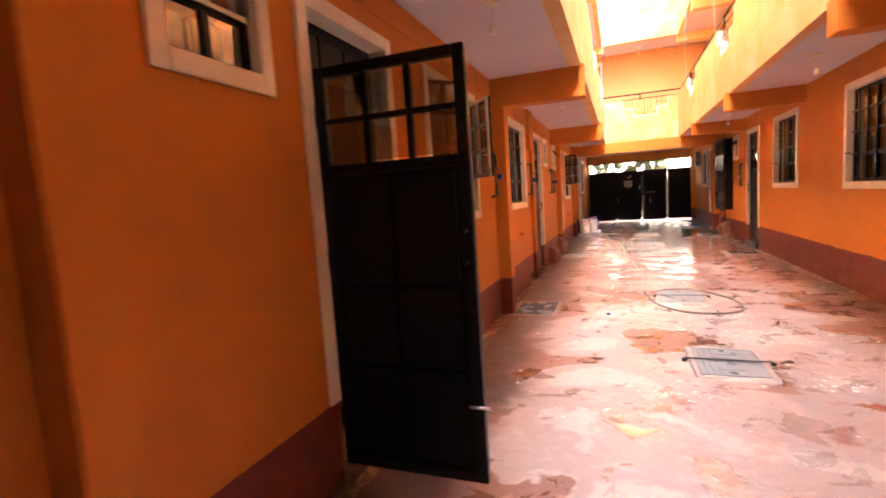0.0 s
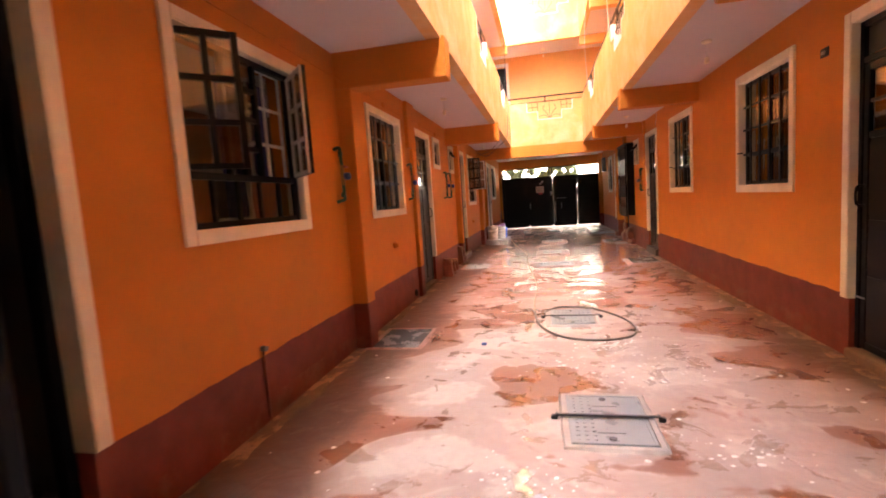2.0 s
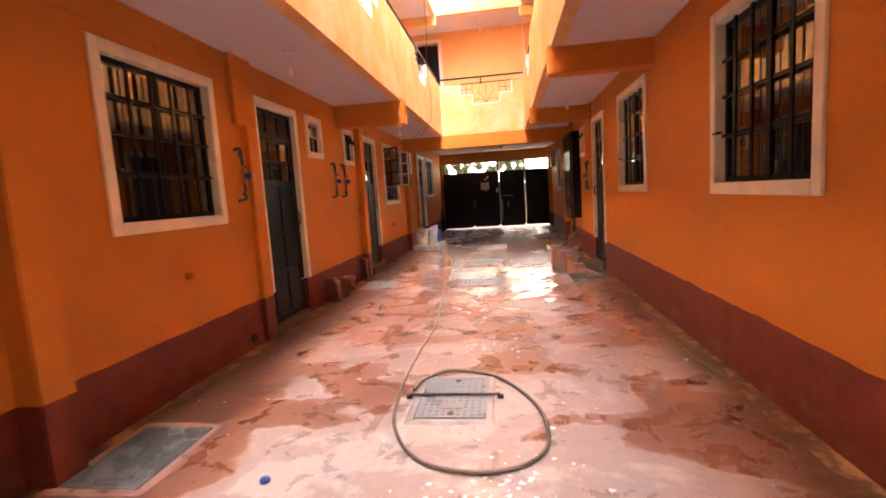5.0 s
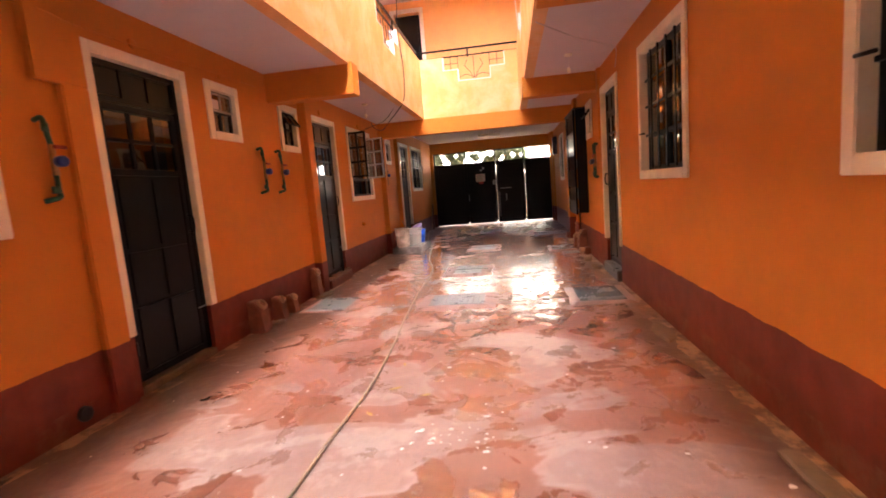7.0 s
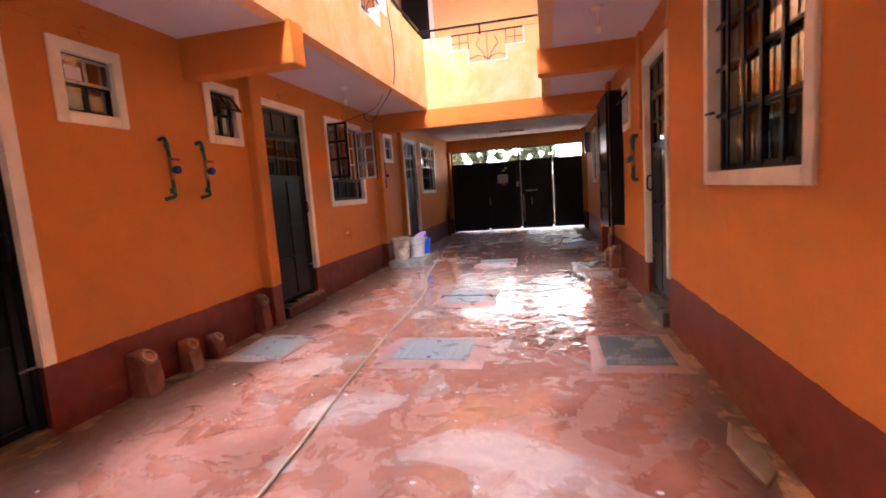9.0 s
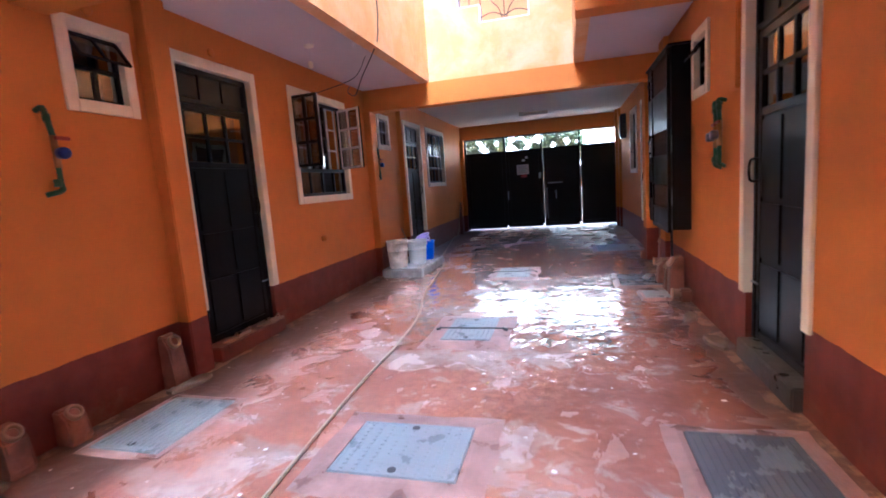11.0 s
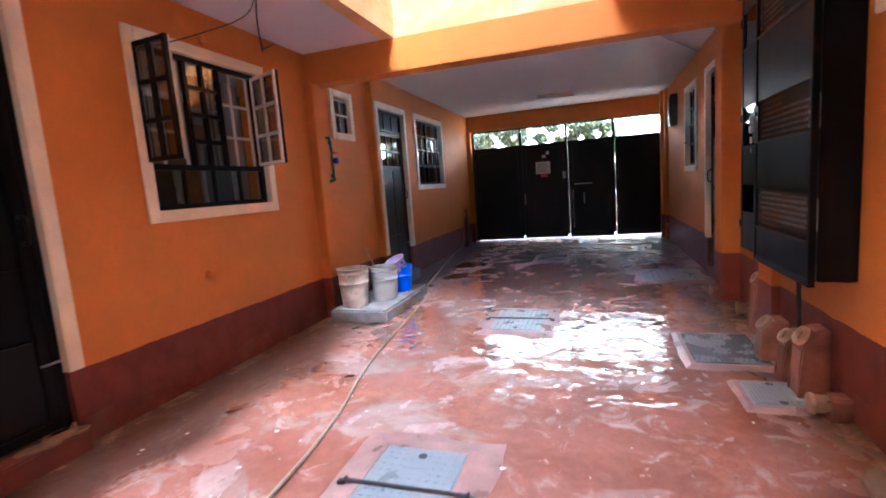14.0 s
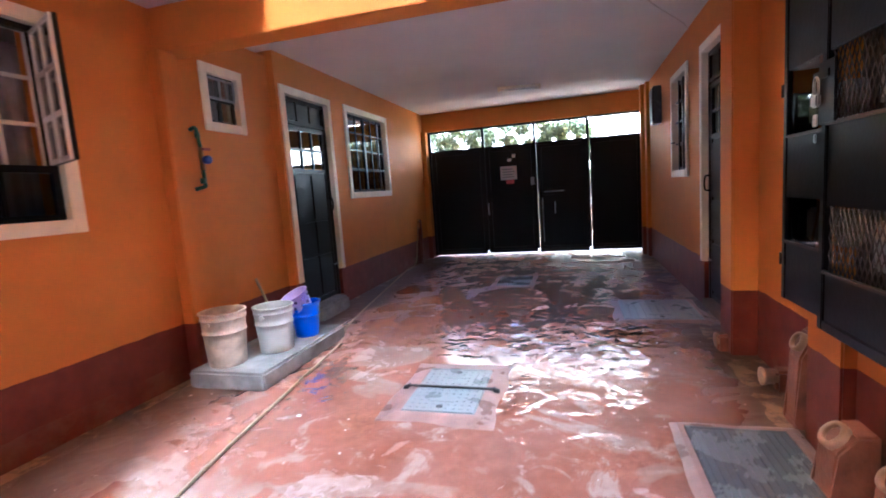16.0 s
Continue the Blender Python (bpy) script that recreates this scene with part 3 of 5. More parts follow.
for i, y in enumerate((-0.02, 4.42, 9.12)):
    beam("beam_west_%d" % (i + 1), (XL, y, 2.275), (VL + 0.03, y + 0.2, Z1 + 0.02))
for i, y in enumerate((-0.2, 3.62, 7.36, 10.80)):
    beam("beam_east_%d" % (i + 1), (VR - 0.03, y, 2.335), (XR, y + 0.2, Z1 + 0.02))
beam("beam_entrance", (XL - 0.1, YB, 2.285), (XR2 + 0.1, YB + 0.2, Z1))
beam("beam_gate", (XL2, YG - 0.1, 2.30), (XR2, YG + 0.1, 2.62))
for i, y in enumerate((4.42, 9.12)):
    solid("beam_upper_west_%d" % (i + 1), box((XL, y, Z2 - 0.3), (VL, y + 0.2, Z2), 0.006), M_UPPER_LIT, "orange painted beam under the upper gallery", "beam")
for i, y in enumerate((3.62, 7.36, 10.80)):
    solid("beam_upper_east_%d" % (i + 1), box((VR, y, Z2 - 0.3), (XR, y + 0.2, Z2), 0.006), M_UPPER_LIT, "orange painted beam under the upper gallery", "beam")
solid("beam_upper_north", box((XL, YB + 0.02, Z2 - 0.2), (VL, YB + 0.2, Z2), 0.006), M_UPPER_LIT, "orange painted beam under the upper gallery", "beam")
solid("beam_upper_north_east", box((VR, YB + 0.02, Z2 - 0.2), (XR, YB + 0.2, Z2), 0.006), M_UPPER_LIT, "orange painted beam under the upper gallery", "beam")


def pilaster(name, bm, mat=M_WALL_W):
    return solid(name, bm, mat, "orange plastered pilaster with maroon dado", "pilaster", "structure", "wall pilasters")


pilaster("pilaster_1", box((XL, -0.02, 0), (XL + 0.13, 0.18, 2.275), 0.006))
pilaster("pilaster_2", box((XL, 4.43, 0), (XL + 0.14, 4.62, 2.275), 0.008))
bm = box((XL, 6.66, 0), (XL + 0.05, 6.84, 1.98), 0.008)
bx(bm, (XL, 6.50, 1.98), (XL + 0.05, 6.84, Z1), 0.008)
pilaster("pilaster_3", bm)
pilaster("pilaster_4", box((XL, 9.86, 0), (XL + 0.10, 10.04, Z1), 0.008))
pilaster("pilaster_5", box((XL, 13.40, 0), (XL + 0.10, 13.56, 2.285), 0.008))
pilaster("pilaster_6", box((XR - 0.05, 12.80, 0), (XR2, 13.08, Z1), 0.008), M_WALL_E)
pilaster("pilaster_7", box((1.995, 14.15, 0), (XR2, 14.40, 2.62), 0.008), M_WALL_E)
pilaster("pilaster_8", box((XR - 0.04, 10.62, 1.68), (XR, 10.74, Z1), 0.008), M_WALL_E)
bm = box((XR2 - 0.10, 18.75, 0), (XR2, 18.9, 2.62), 0.008)
bx(bm, (XR2 - 0.05, 18.55, 0), (XR2, 18.75, 2.62), 0.008)
pilaster("pilaster_9", bm, M_WALL_E)
pilaster("pilaster_10", box((XL2, 19.05, 0), (-1.524, YG + 0.05, 2.30), 0.006))


# ---- windows and doors: built in a frame whose -y points out of the wall ----
def on_west(y, z=0.0, x=XL):
    return pose(x, y, z, 0, 0, 90)


def on_east(y, z=0.0, x=XR):
    return pose(x, y, z, 0, 0, -90)


def surround(w, h, foot=None, depth=0.09, tw=0.07):
    """Cream plaster band round an opening, with its lined reveal. foot: height at which the side bands of a door end."""
    bm = bmesh.new()
    lo = foot if foot is not None else -tw
    a, b = w / 2, w / 2 + tw
    bx(bm, (-b, -0.02, lo), (-a, 0.0, h + tw), 0.004)
    bx(bm, (a, -0.02, lo), (b, 0.0, h + tw), 0.004)
    bx(bm, (-a, -0.02, h), (a, 0.0, h + tw), 0.004)
    bx(bm, (-a, -0.018, max(lo, 0.0)), (-a + 0.006, depth, h))
    bx(bm, (a - 0.006, -0.018, max(lo, 0.0)), (a, depth, h))
    bx(bm, (-a + 0.006, -0.018, h - 0.006), (a - 0.006, depth, h))
    if foot is None:
        bx(bm, (-a, -0.024, -tw), (a, 0.0, 0.0), 0.004)
        bx(bm, (-a + 0.006, -0.018, 0.0), (a - 0.006, depth, 0.006))
    return bm


def lattice(us, zs, y0, y1, t=0.028, bm=None):
    """Steel bars along the given verticals and horizontals."""
    bm = bm or bmesh.new()
    for i, u in enumerate(us):
        bx(bm, (u - t / 2, y0, zs[0] - t / 2), (u + t / 2, y1, zs[-1] + t / 2), 0.002)
    for z in zs:
        bx(bm, (us[0] + t / 2, y0 + 0.003, z - t / 2), (us[-1] - t / 2, y1 - 0.003, z + t / 2), 0.002)
    return bm


def panes(us, zs, y, parent, skip=(), mat=None, gap=0.010):
    for i in range(len(us) - 1):
        for k in range(len(zs) - 1):
            if (i, k) in skip:
                continue
            tilt = random.uniform(-0.002, 0.002)
            ob = part("pane", box((us[i] + gap, y + tilt, zs[k] + gap), (us[i + 1] - gap, y + 0.004 + tilt, zs[k + 1] - gap)), mat or M_GLASS, parent)
            ob.visible_shadow = mat is not None


def set_forward(unit, d, fixed=("surround", "threshold", "curtain", "room_screen", "casement")):
    """Brings the joinery of an opening d metres nearer to the wall's face."""
    for child in unit.children:
        if child.name.split(".")[0] not in fixed:
            child.location.y -= d


def spread(a, b, n):
    return [a + (b - a) * i / n for i in range(n + 1)]


def barred_window(name, m, w, h, label, cols=5, ledge=0.30, drape=False):
    win = thing(name, m, label, "window", "barred windows", "structure")
    part("surround", surround(w, h), M_TRIM, win, "cream painted plaster surround")
    a = w / 2 - 0.022
    zs = [0.022, h * ledge, h * 0.54, h * 0.76, h - 0.022]
    us = spread(-a, a, cols)
    part("window_frame", lattice([us[0], 0.0, us[-1]], [zs[0], zs[1], zs[-1]], 0.075, 0.115, 0.04), M_BLACK, win)
    for u in us[1:-1]:
        part("bar", box((u - 0.015, 0.034, zs[0]), (u + 0.015, 0.046, zs[-1]), 0.002), M_BLACK, win)
    for z in zs[1:-1]:
        part("cross_bar", box((-a, 0.046, z - 0.010), (a, 0.062, z + 0.010), 0.002), M_BLACK, win)
    part("stay_pin", tube([(-a - 0.02, 0.0, zs[1] + 0.02), (-a + 0.05, 0.02, zs[1] + 0.02)], 0.008, 8), M_BLACK, win)
    panes(us, zs, 0.09, win)
    if drape:
        part("curtain", folds(w - 0.02, h, 0.22), M_CURTAIN, win, "dull brown curtain behind the glass")
    set_forward(win, 0.028)
    return win


def folds(w, h, y, amp=0.025, n=40):
    bm = bmesh.new()
    rows = []
    for z in (0.0, h):
        rows.append([bm.verts.new((-w / 2 + w * i / n, y + amp * math.sin(i * 1.35) + 0.01 * math.sin(i * 0.5), z)) for i in range(n + 1)])
    back = [[bm.verts.new(v.co + Vector((0, 0.006, 0))) for v in r] for r in rows]
    for i in range(n):
        bm.faces.new((rows[0][i], rows[0][i + 1], rows[1][i + 1], rows[1][i])).smooth = True
        bm.faces.new((back[0][i], back[1][i], back[1][i + 1], back[0][i + 1])).smooth = True
    return bm


def casement_leaf(win, w, h, z, hinge, angle, side):
    """An outward-opening leaf of two by three panes, black outside and white inside. side: +1 reaches to +x from its hinge."""
    m = Matrix.Translation((hinge, 0.03 if abs(angle) < 50 else (0.055 if angle > 0 else 0.005), z)) @ Matrix.Rotation(radians(angle), 4, "Z")
    leaf = new("casement")
    leaf.empty_display_size = 0.05
    leaf.parent, leaf.matrix_local = win, m
    us = [side * u for u in spread(0.016, w - 0.016, 2)]
    us = sorted(us)
    zs = spread(0.016, h - 0.016, 3)
    part("outer_frame", lattice(us, zs, -0.03, -0.006, 0.03), M_BLACK, leaf)
    part("inner_frame", lattice(us, zs, -0.006, 0.010, 0.026), M_WHITE, leaf, "white painted inner side")
    panes(us, zs, -0.008, leaf, gap=0.013)
    return leaf


def casement_window(name, m, w, h, label, left, right, cols, drape=None):
    win = thing(name, m, label, "window", "", "structure")
    part("surround", surround(w, h), M_TRIM, win, "cream painted plaster surround")
    a, t = w / 2 - 0.02, 0.285
    lw = w * 0.345
    part("window_frame", lattice([-a, a], [0.02, t, h - 0.02], 0.06, 0.10, 0.04), M_BLACK, win)
    low = spread(-a, a, cols)
    part("lower_bars", lattice(low, [0.02, t], 0.065, 0.09, 0.022), M_BLACK, win)
    panes(low, [0.02, t], 0.078, win)
    mid = [-a + lw, (-a + lw + a - lw) / 2, a - lw]
    part("middle_frame", lattice(mid, spread(t, h - 0.02, 4), 0.062, 0.095, 0.03), M_BLACK, win)
    panes(mid, spread(t, h - 0.02, 4), 0.078, win)
    grid_l, grid_r = spread(-a, -a + lw, 2), spread(a - lw, a, 2)
    for g in ((grid_l, grid_r) if abs(left) > 90 else (grid_r,)):
        part("inner_grille", lattice(g, spread(t, h - 0.02, 3), 0.13, 0.145, 0.022), M_WHITE, win, "white painted inner grille")
    if drape:
        bm = folds(lw + 0.14, h - 0.06, 0.24, 0.018)
        bmesh.ops.translate(bm, verts=bm.verts, vec=(a - lw / 2 - 0.02, 0, 0))
        part("curtain", bm, drape, win, "cloth curtain behind the open leaf")
    casement_leaf(win, w * 0.28, h - t - 0.05, t + 0.02, -a - 0.01, left, 1)
    casement_leaf(win, lw, h - t - 0.05, t + 0.02, a - 0.005, right, -1)
    set_forward(win, 0.03)
    return win


def vent_window(name, m, w, h, label, tilt=0.0, paper=False):
    win = thing(name, m, label, "window", "small high windows", "structure")
    part("surround", surround(w, h, None, 0.11, 0.065), M_TRIM, win, "cream painted plaster surround")
    us, zs = spread(-w / 2 + 0.015, w / 2 - 0.015, 2), spread(0.015, h - 0.015, 2)
    part("window_frame", lattice(us, zs, 0.075, 0.105, 0.028), M_BLACK, win)
    panes(us, zs[:2], 0.088, win)
    flap = new("top_sash")
    flap.parent, flap.matrix_local = win, Matrix.Translation((0, 0.07, zs[2] - 0.01)) @ Matrix.Rotation(radians(-tilt), 4, "X")
    d = zs[2] - zs[1]
    part("sash_frame", lattice(us, [-d + 0.02, -0.005], -0.012, 0.006, 0.018), M_BLACK if tilt else M_STEEL, flap)
    panes(us, [-d + 0.02, -0.005], -0.004, flap)
    if paper:
        part("sticker", box((-0.135, 0.062, h * 0.56), (-0.03, 0.064, h * 0.78)), M_PAPER, win, "white paper stuck on the glass")
    # added dark sheet in place of the room's darkness
    part("room_screen", box((-w / 2, 0.19, 0), (w / 2, 0.195, h)), M_CURTAIN, win, "dark sheet standing in for the unlit room behind the glass")
    set_forward(win, 0.045)
    return win


def steel_door(name, m, w, h, label, angle=0.0, side=-1, glass_rows=2, sill=0.10, tread=0.05, sill_mat=None):
    """A black steel door: a fixed transom of three blind lights, two rows of three panes, three rows of raised panels."""
    door = thing(name, m, label, "door", "steel doors", "structure")
    part("surround", surround(w, h, 0.415), M_TRIM, door, "cream painted plaster surround")
    a, zt = w / 2, h - 0.27
    bm = bmesh.new()
    bx(bm, (-a, 0.085, sill), (-a + 0.04, 0.15, h - 0.008), 0.003)
    bx(bm, (a - 0.04, 0.085, sill), (a, 0.15, h - 0.008), 0.003)
    bx(bm, (-a + 0.04, 0.085, h - 0.045), (a - 0.04, 0.15, h - 0.008), 0.003)
    bx(bm, (-a + 0.04, 0.085, zt), (a - 0.04, 0.15, zt + 0.035), 0.003)
    part("door_frame", bm, M_BLACK, door)
    us = spread(-a + 0.04, a - 0.04, 3)
    bm = lattice(us[1:-1] + [us[-1]], [zt + 0.035, h - 0.045], 0.095, 0.125, 0.02)
    part("transom_bars", bm, M_BLACK, door)
    for i in range(3):
        part("transom_panel", box((us[i] + 0.012, 0.105, zt + 0.045), (us[i + 1] - 0.012, 0.113, h - 0.055), 0.002), M_CABINET, door, "dark blind transom light")
    leaf = new("leaf")
    leaf.parent = door
    lw = w - 0.09 if not angle else w - 0.055
    hx = side * (a - 0.045) if not angle else side * (a - 0.01)
    leaf.matrix_local = Matrix.Translation((hx, 0.09 if not angle else -0.015, sill)) @ Matrix.Rotation(radians(angle), 4, "Z")
    s = -side
    z0, zl = 0.01, zt - sill - 0.01
    zg = zl - 0.43

    def q(u0, y0, za, u1, y1, zb, bm, bev=0.003):
        ua, ub = sorted((s * u0, s * u1))
        bx(bm, (ua, y0, za), (ub, y1, zb), bev)

    bm = bmesh.new()
    q(0, 0, z0, 0.05, 0.035, zl, bm)
    q(lw - 0.05, 0, z0, lw, 0.035, zl, bm)
    q(0.05, 0, zl - 0.045, lw - 0.05, 0.035, zl, bm)
    q(0.05, 0, zg - 0.045, lw - 0.05, 0.035, zg, bm)
    q(0.05, 0, z0, lw - 0.05, 0.035, z0 + 0.05, bm)
    q(0.05, 0.012, z0 + 0.05, lw - 0.05, 0.024, zg - 0.045, bm, 0)
    part("stiles", bm, M_BLACK, leaf)
    gus = spread(0.05, lw - 0.05, 3)
    gzs = spread(zg, zl - 0.045, 2)
    bm = bmesh.new()
    for u in gus[1:-1]:
        q(u - 0.014, 0.002, zg, u + 0.014, 0.03, zl - 0.045, bm)
    q(0.05, 0.004, gzs[1] - 0.013, lw - 0.05, 0.028, gzs[1] + 0.013, bm)
    part("glazing_bars", bm, M_BLACK, leaf)
    g = sorted(s * u for u in gus)
    panes(g, gzs, 0.014, leaf, gap=0.008)
    rows = [z0 + 0.06, z0 + 0.06 + (zg - 0.1 - z0) * 0.34, z0 + 0.06 + (zg - 0.1 - z0) * 0.62, zg - 0.055]
    for k in range(3):
        for i in range(2):
            u0, u1 = (0.06, lw / 2 - 0.01) if i == 0 else (lw / 2 + 0.01, lw - 0.06)
            bm = bmesh.new()
            q(u0, -0.004, rows[k] + 0.008, u1, 0.014, rows[k + 1] - 0.008, bm, 0.012)
            part("raised_panel", bm, M_BLACK, leaf)
    bm = tube([(s * (lw - 0.03), -0.004, 0.98), (s * (lw - 0.03), -0.05, 0.99), (s * (lw - 0.03), -0.05, 1.10), (s * (lw - 0.03), -0.004, 1.11)], 0.008, 8)
    part("door_handle", bm, M_BLACK, leaf)
    part("bolt", tube([(s * (lw - 0.06), -0.012, 0.36), (s * (lw + 0.03), -0.012, 0.36)], 0.007, 8), M_STEEL, leaf, "steel bolt")
    for zz in (0.2, 0.95, 1.6):
        part("hinge", tube([(0, 0.0, zz), (0, 0.0, zz + 0.09)], 0.011, 8), M_BLACK, leaf)
    bm = box((-a, -tread, 0.0), (a, 0.2, sill - 0.005), 0.008)
    part("threshold", bm, sill_mat or M_STEP, door, "worn cement threshold")
    set_forward(door, 0.0 if angle else 0.05)
    return door


def mid(h):
    return (h[0] + h[1]) / 2


def dims(h):
    return h[1] - h[0], h[3] - max(h[2], 0.0)


# west side
H = W_HOLES
vent_window("window_1", on_west(mid(H[0]), H[0][2]), *dims(H[0]), "small high window with meter boxes seen behind it")
for dy in (-0.085, 0.095):
    em = thing("electric_meter", on_west(mid(H[0]) + dy, H[0][2] + 0.006), "grey electricity meter standing in the small window", "electric meter", "meters in the window")
    part("case", box((-0.08, 0.125, 0.0), (0.08, 0.18, 0.185), 0.012), M_BUCKET_B, em)
    part("label_plate", box((-0.055, 0.120, 0.02), (0.05, 0.126, 0.115), 0.002), M_PAPER, em, "white label plate")
    part("window", box((-0.03, 0.118, 0.085), (0.0, 0.1205, 0.098)), M_WIRE, em)
steel_door("door_1", on_west(mid(H[1])), *dims(H[1]), "black steel door standing wide open into the yard", angle=-90, side=-1, sill=0.085)
casement_window("window_2", on_west(mid(H[2]), H[2][2]), *dims(H[2]), "black steel casement window with one leaf wide open", -46, 43, 5, M_DRAPE_NAVY)
barred_window("window_3", on_west(mid(H[3]), H[3][2]), *dims(H[3]), "black barred window with a cream surround")
steel_door("door_2", on_west(mid(H[4])), *dims(H[4]), "closed black steel door with small panes", tread=0.015, sill=0.06)
vent_window("window_4", on_west(mid(H[5]), H[5][2]), *dims(H[5]), "small high window with paper on its glass", 0.0, True)
vent_window("window_5", on_west(mid(H[6]), H[6][2]), *dims(H[6]), "small high window with its top sash tilted open", 35.0)
steel_door("door_3", on_west(mid(H[7])), *dims(H[7]), "closed black steel door with small panes above a shoe step", tread=0.09, sill=0.12, sill_mat=M_MAROON)
casement_window("window_6", on_west(mid(H[8]), H[8][2]), *dims(H[8]), "steel casement window with both leaves swung out", -95, 68, 4, M_DRAPE_GREY)
vent_window("window_7", on_west(mid(H[9]), H[9][2]), *dims(H[9]), "small high louvred window above the buckets")
H = W2_HOLES
steel_door("door_4", on_west(mid(H[0]), 0, XL2), *dims(H[0]), "closed black steel door reflecting the gate's daylight", sill=0.12, tread=0.02)
barred_window("window_8", on_west(mid(H[1]), H[1][2], XL2), *dims(H[1]), "black barred window reflecting the gate's daylight", 5)
# east side
H = E_HOLES
steel_door("door_5", on_east(mid(H[0])), *dims(H[0]), "closed black panelled steel door with a cement sill", side=1, sill=0.075, tread=0.03)
barred_window("window_9", on_east(mid(H[1]), H[1][2]), *dims(H[1]), "black barred window reflecting the orange wall")
barred_window("window_10", on_east(mid(H[2]), H[2][2]), *dims(H[2]), "black barred window with a brown curtain drawn behind it", drape=True)
steel_door("door_6", on_east(mid(H[3])), *dims(H[3]), "closed black steel door above a raised cement step", side=1, sill=0.13, tread=0.05, sill_mat=M_STEP_WET)
vent_window("window_11", on_east(mid(H[4]), H[4][2]), *dims(H[4]), "small high window with its top sash tilted open", 40.0)
H = E2_HOLES
steel_door("door_7", on_east(mid(H[0]), 0, XR2), *dims(H[0]), "closed black steel door beside the entrance pilaster", side=1, sill=0.08, tread=0.02)
barred_window("window_12", on_east(mid(H[1]), H[1][2], XR2), *dims(H[1]), "narrow black barred window beside the gate", 3)


# ---- the gate ----
gate = thing("metal_gate", pose(0, YG - 0.03, 0), "tall black sheet-steel gate with a wicket and open top lights", "gate")
GX = [-1.50, -0.51, 0.39, 1.27, 2.14]
for i, x in enumerate(GX):
    part("post", box((x - 0.022, -0.03, 0.02 if i in (0, 4) else 0.10), (x + 0.022, 0.03, 2.30), 0.003), M_GATE, gate)
for i in range(4):
    a, b = GX[i] + 0.022 + (0.007 if i in (2, 3) else 0.0), GX[i + 1] - 0.022
    z0 = 0.045 + 0.010 * (i % 2)
    part("sheet_panel", box((a, -0.003, z0), (b, 0.003, 1.93)), M_GATE, gate)
    part("top_edge", box((a, -0.02, 1.905), (b, 0.02, 1.945), 0.002), M_GATE, gate)
    part("foot_rail", box((a, -0.02, z0 - 0.01), (b, 0.02, z0 + 0.035), 0.002), M_GATE, gate)
    part("mid_rail", box((a, -0.022, 1.06), (b, 0.0, 1.10), 0.002), M_GATE, gate)
    part("head_rail", box((a, -0.02, 2.265), (b, 0.02, 2.30), 0.002), M_GATE, gate)
    for za, zb in ((z0 + 0.06, 1.03), (1.13, 1.88)):
        bm = bmesh.new()
        bx(bm, (a + 0.05, -0.024, za), (a + 0.08, -0.003, zb), 0.003)
        bx(bm, (b - 0.08, -0.024, za), (b - 0.05, -0.003, zb), 0.003)
        bx(bm, (a + 0.08, -0.024, zb - 0.03), (b - 0.08, -0.003, zb), 0.003)
        bx(bm, (a + 0.08, -0.024, za), (b - 0.08, -0.003, za + 0.03), 0.003)
        part("panel_frame", bm, M_GATE, gate)
for x, z in ((-0.46, 0.84), (0.70, 0.80)):
    part("pull_handle", tube([(x, -0.02, z - 0.09), (x, -0.07, z - 0.07), (x, -0.07, z + 0.08), (x, -0.02, z + 0.1)], 0.011, 8), M_STEEL, gate, "worn steel pull handle")
part("slide_bolt", tube([(0.52, -0.035, 1.09), (0.86, -0.035, 1.09)], 0.010, 8), M_STEEL, gate, "steel slide bolt")
part("lock_case", box((0.30, -0.05, 1.22), (0.36, -0.02, 1.36), 0.006), M_STEEL, gate, "small steel lock case")
part("lower_bar", tube([(0.49, -0.03, 0.22), (0.49, -0.03, 0.98)], 0.009, 8), M_STEEL, gate, "steel drop bolt")
sign = thing("paper_notice", pose(-0.08, YG - 0.036, 1.34), "white printed paper notice pasted on the gate", "notice")
part("sheet", box((-0.145, -0.004, 0.0), (0.145, -0.001, 0.24)), M_PAPER, sign)
for i in range(4):
    part("print_line", box((-0.11, -0.006, 0.04 + 0.045 * i), (0.10 - 0.03 * (i % 2), -0.004, 0.058 + 0.045 * i)), M_COVER, sign, "unreadable grey line of print")
part("red_tag", box((-0.05, -0.005, -0.07), (0.09, -0.001, -0.005)), M_PINK_INK, sign, "torn red paper strip")
scrap = thing("paper_scrap", pose(0.0, YG - 0.036, 1.66), "torn scraps of white paper pasted on the gate", "notice")
part("scrap_piece", box((-0.09, -0.004, 0.0), (-0.02, -0.001, 0.05)), M_PAPER, scrap)
part("scrap_piece", box((-0.01, -0.004, 0.06), (0.05, -0.001, 0.12)), M_PAPER, scrap)

# vines in daylight beyond the gate
rng = random.Random(5)
bm = bmesh.new()
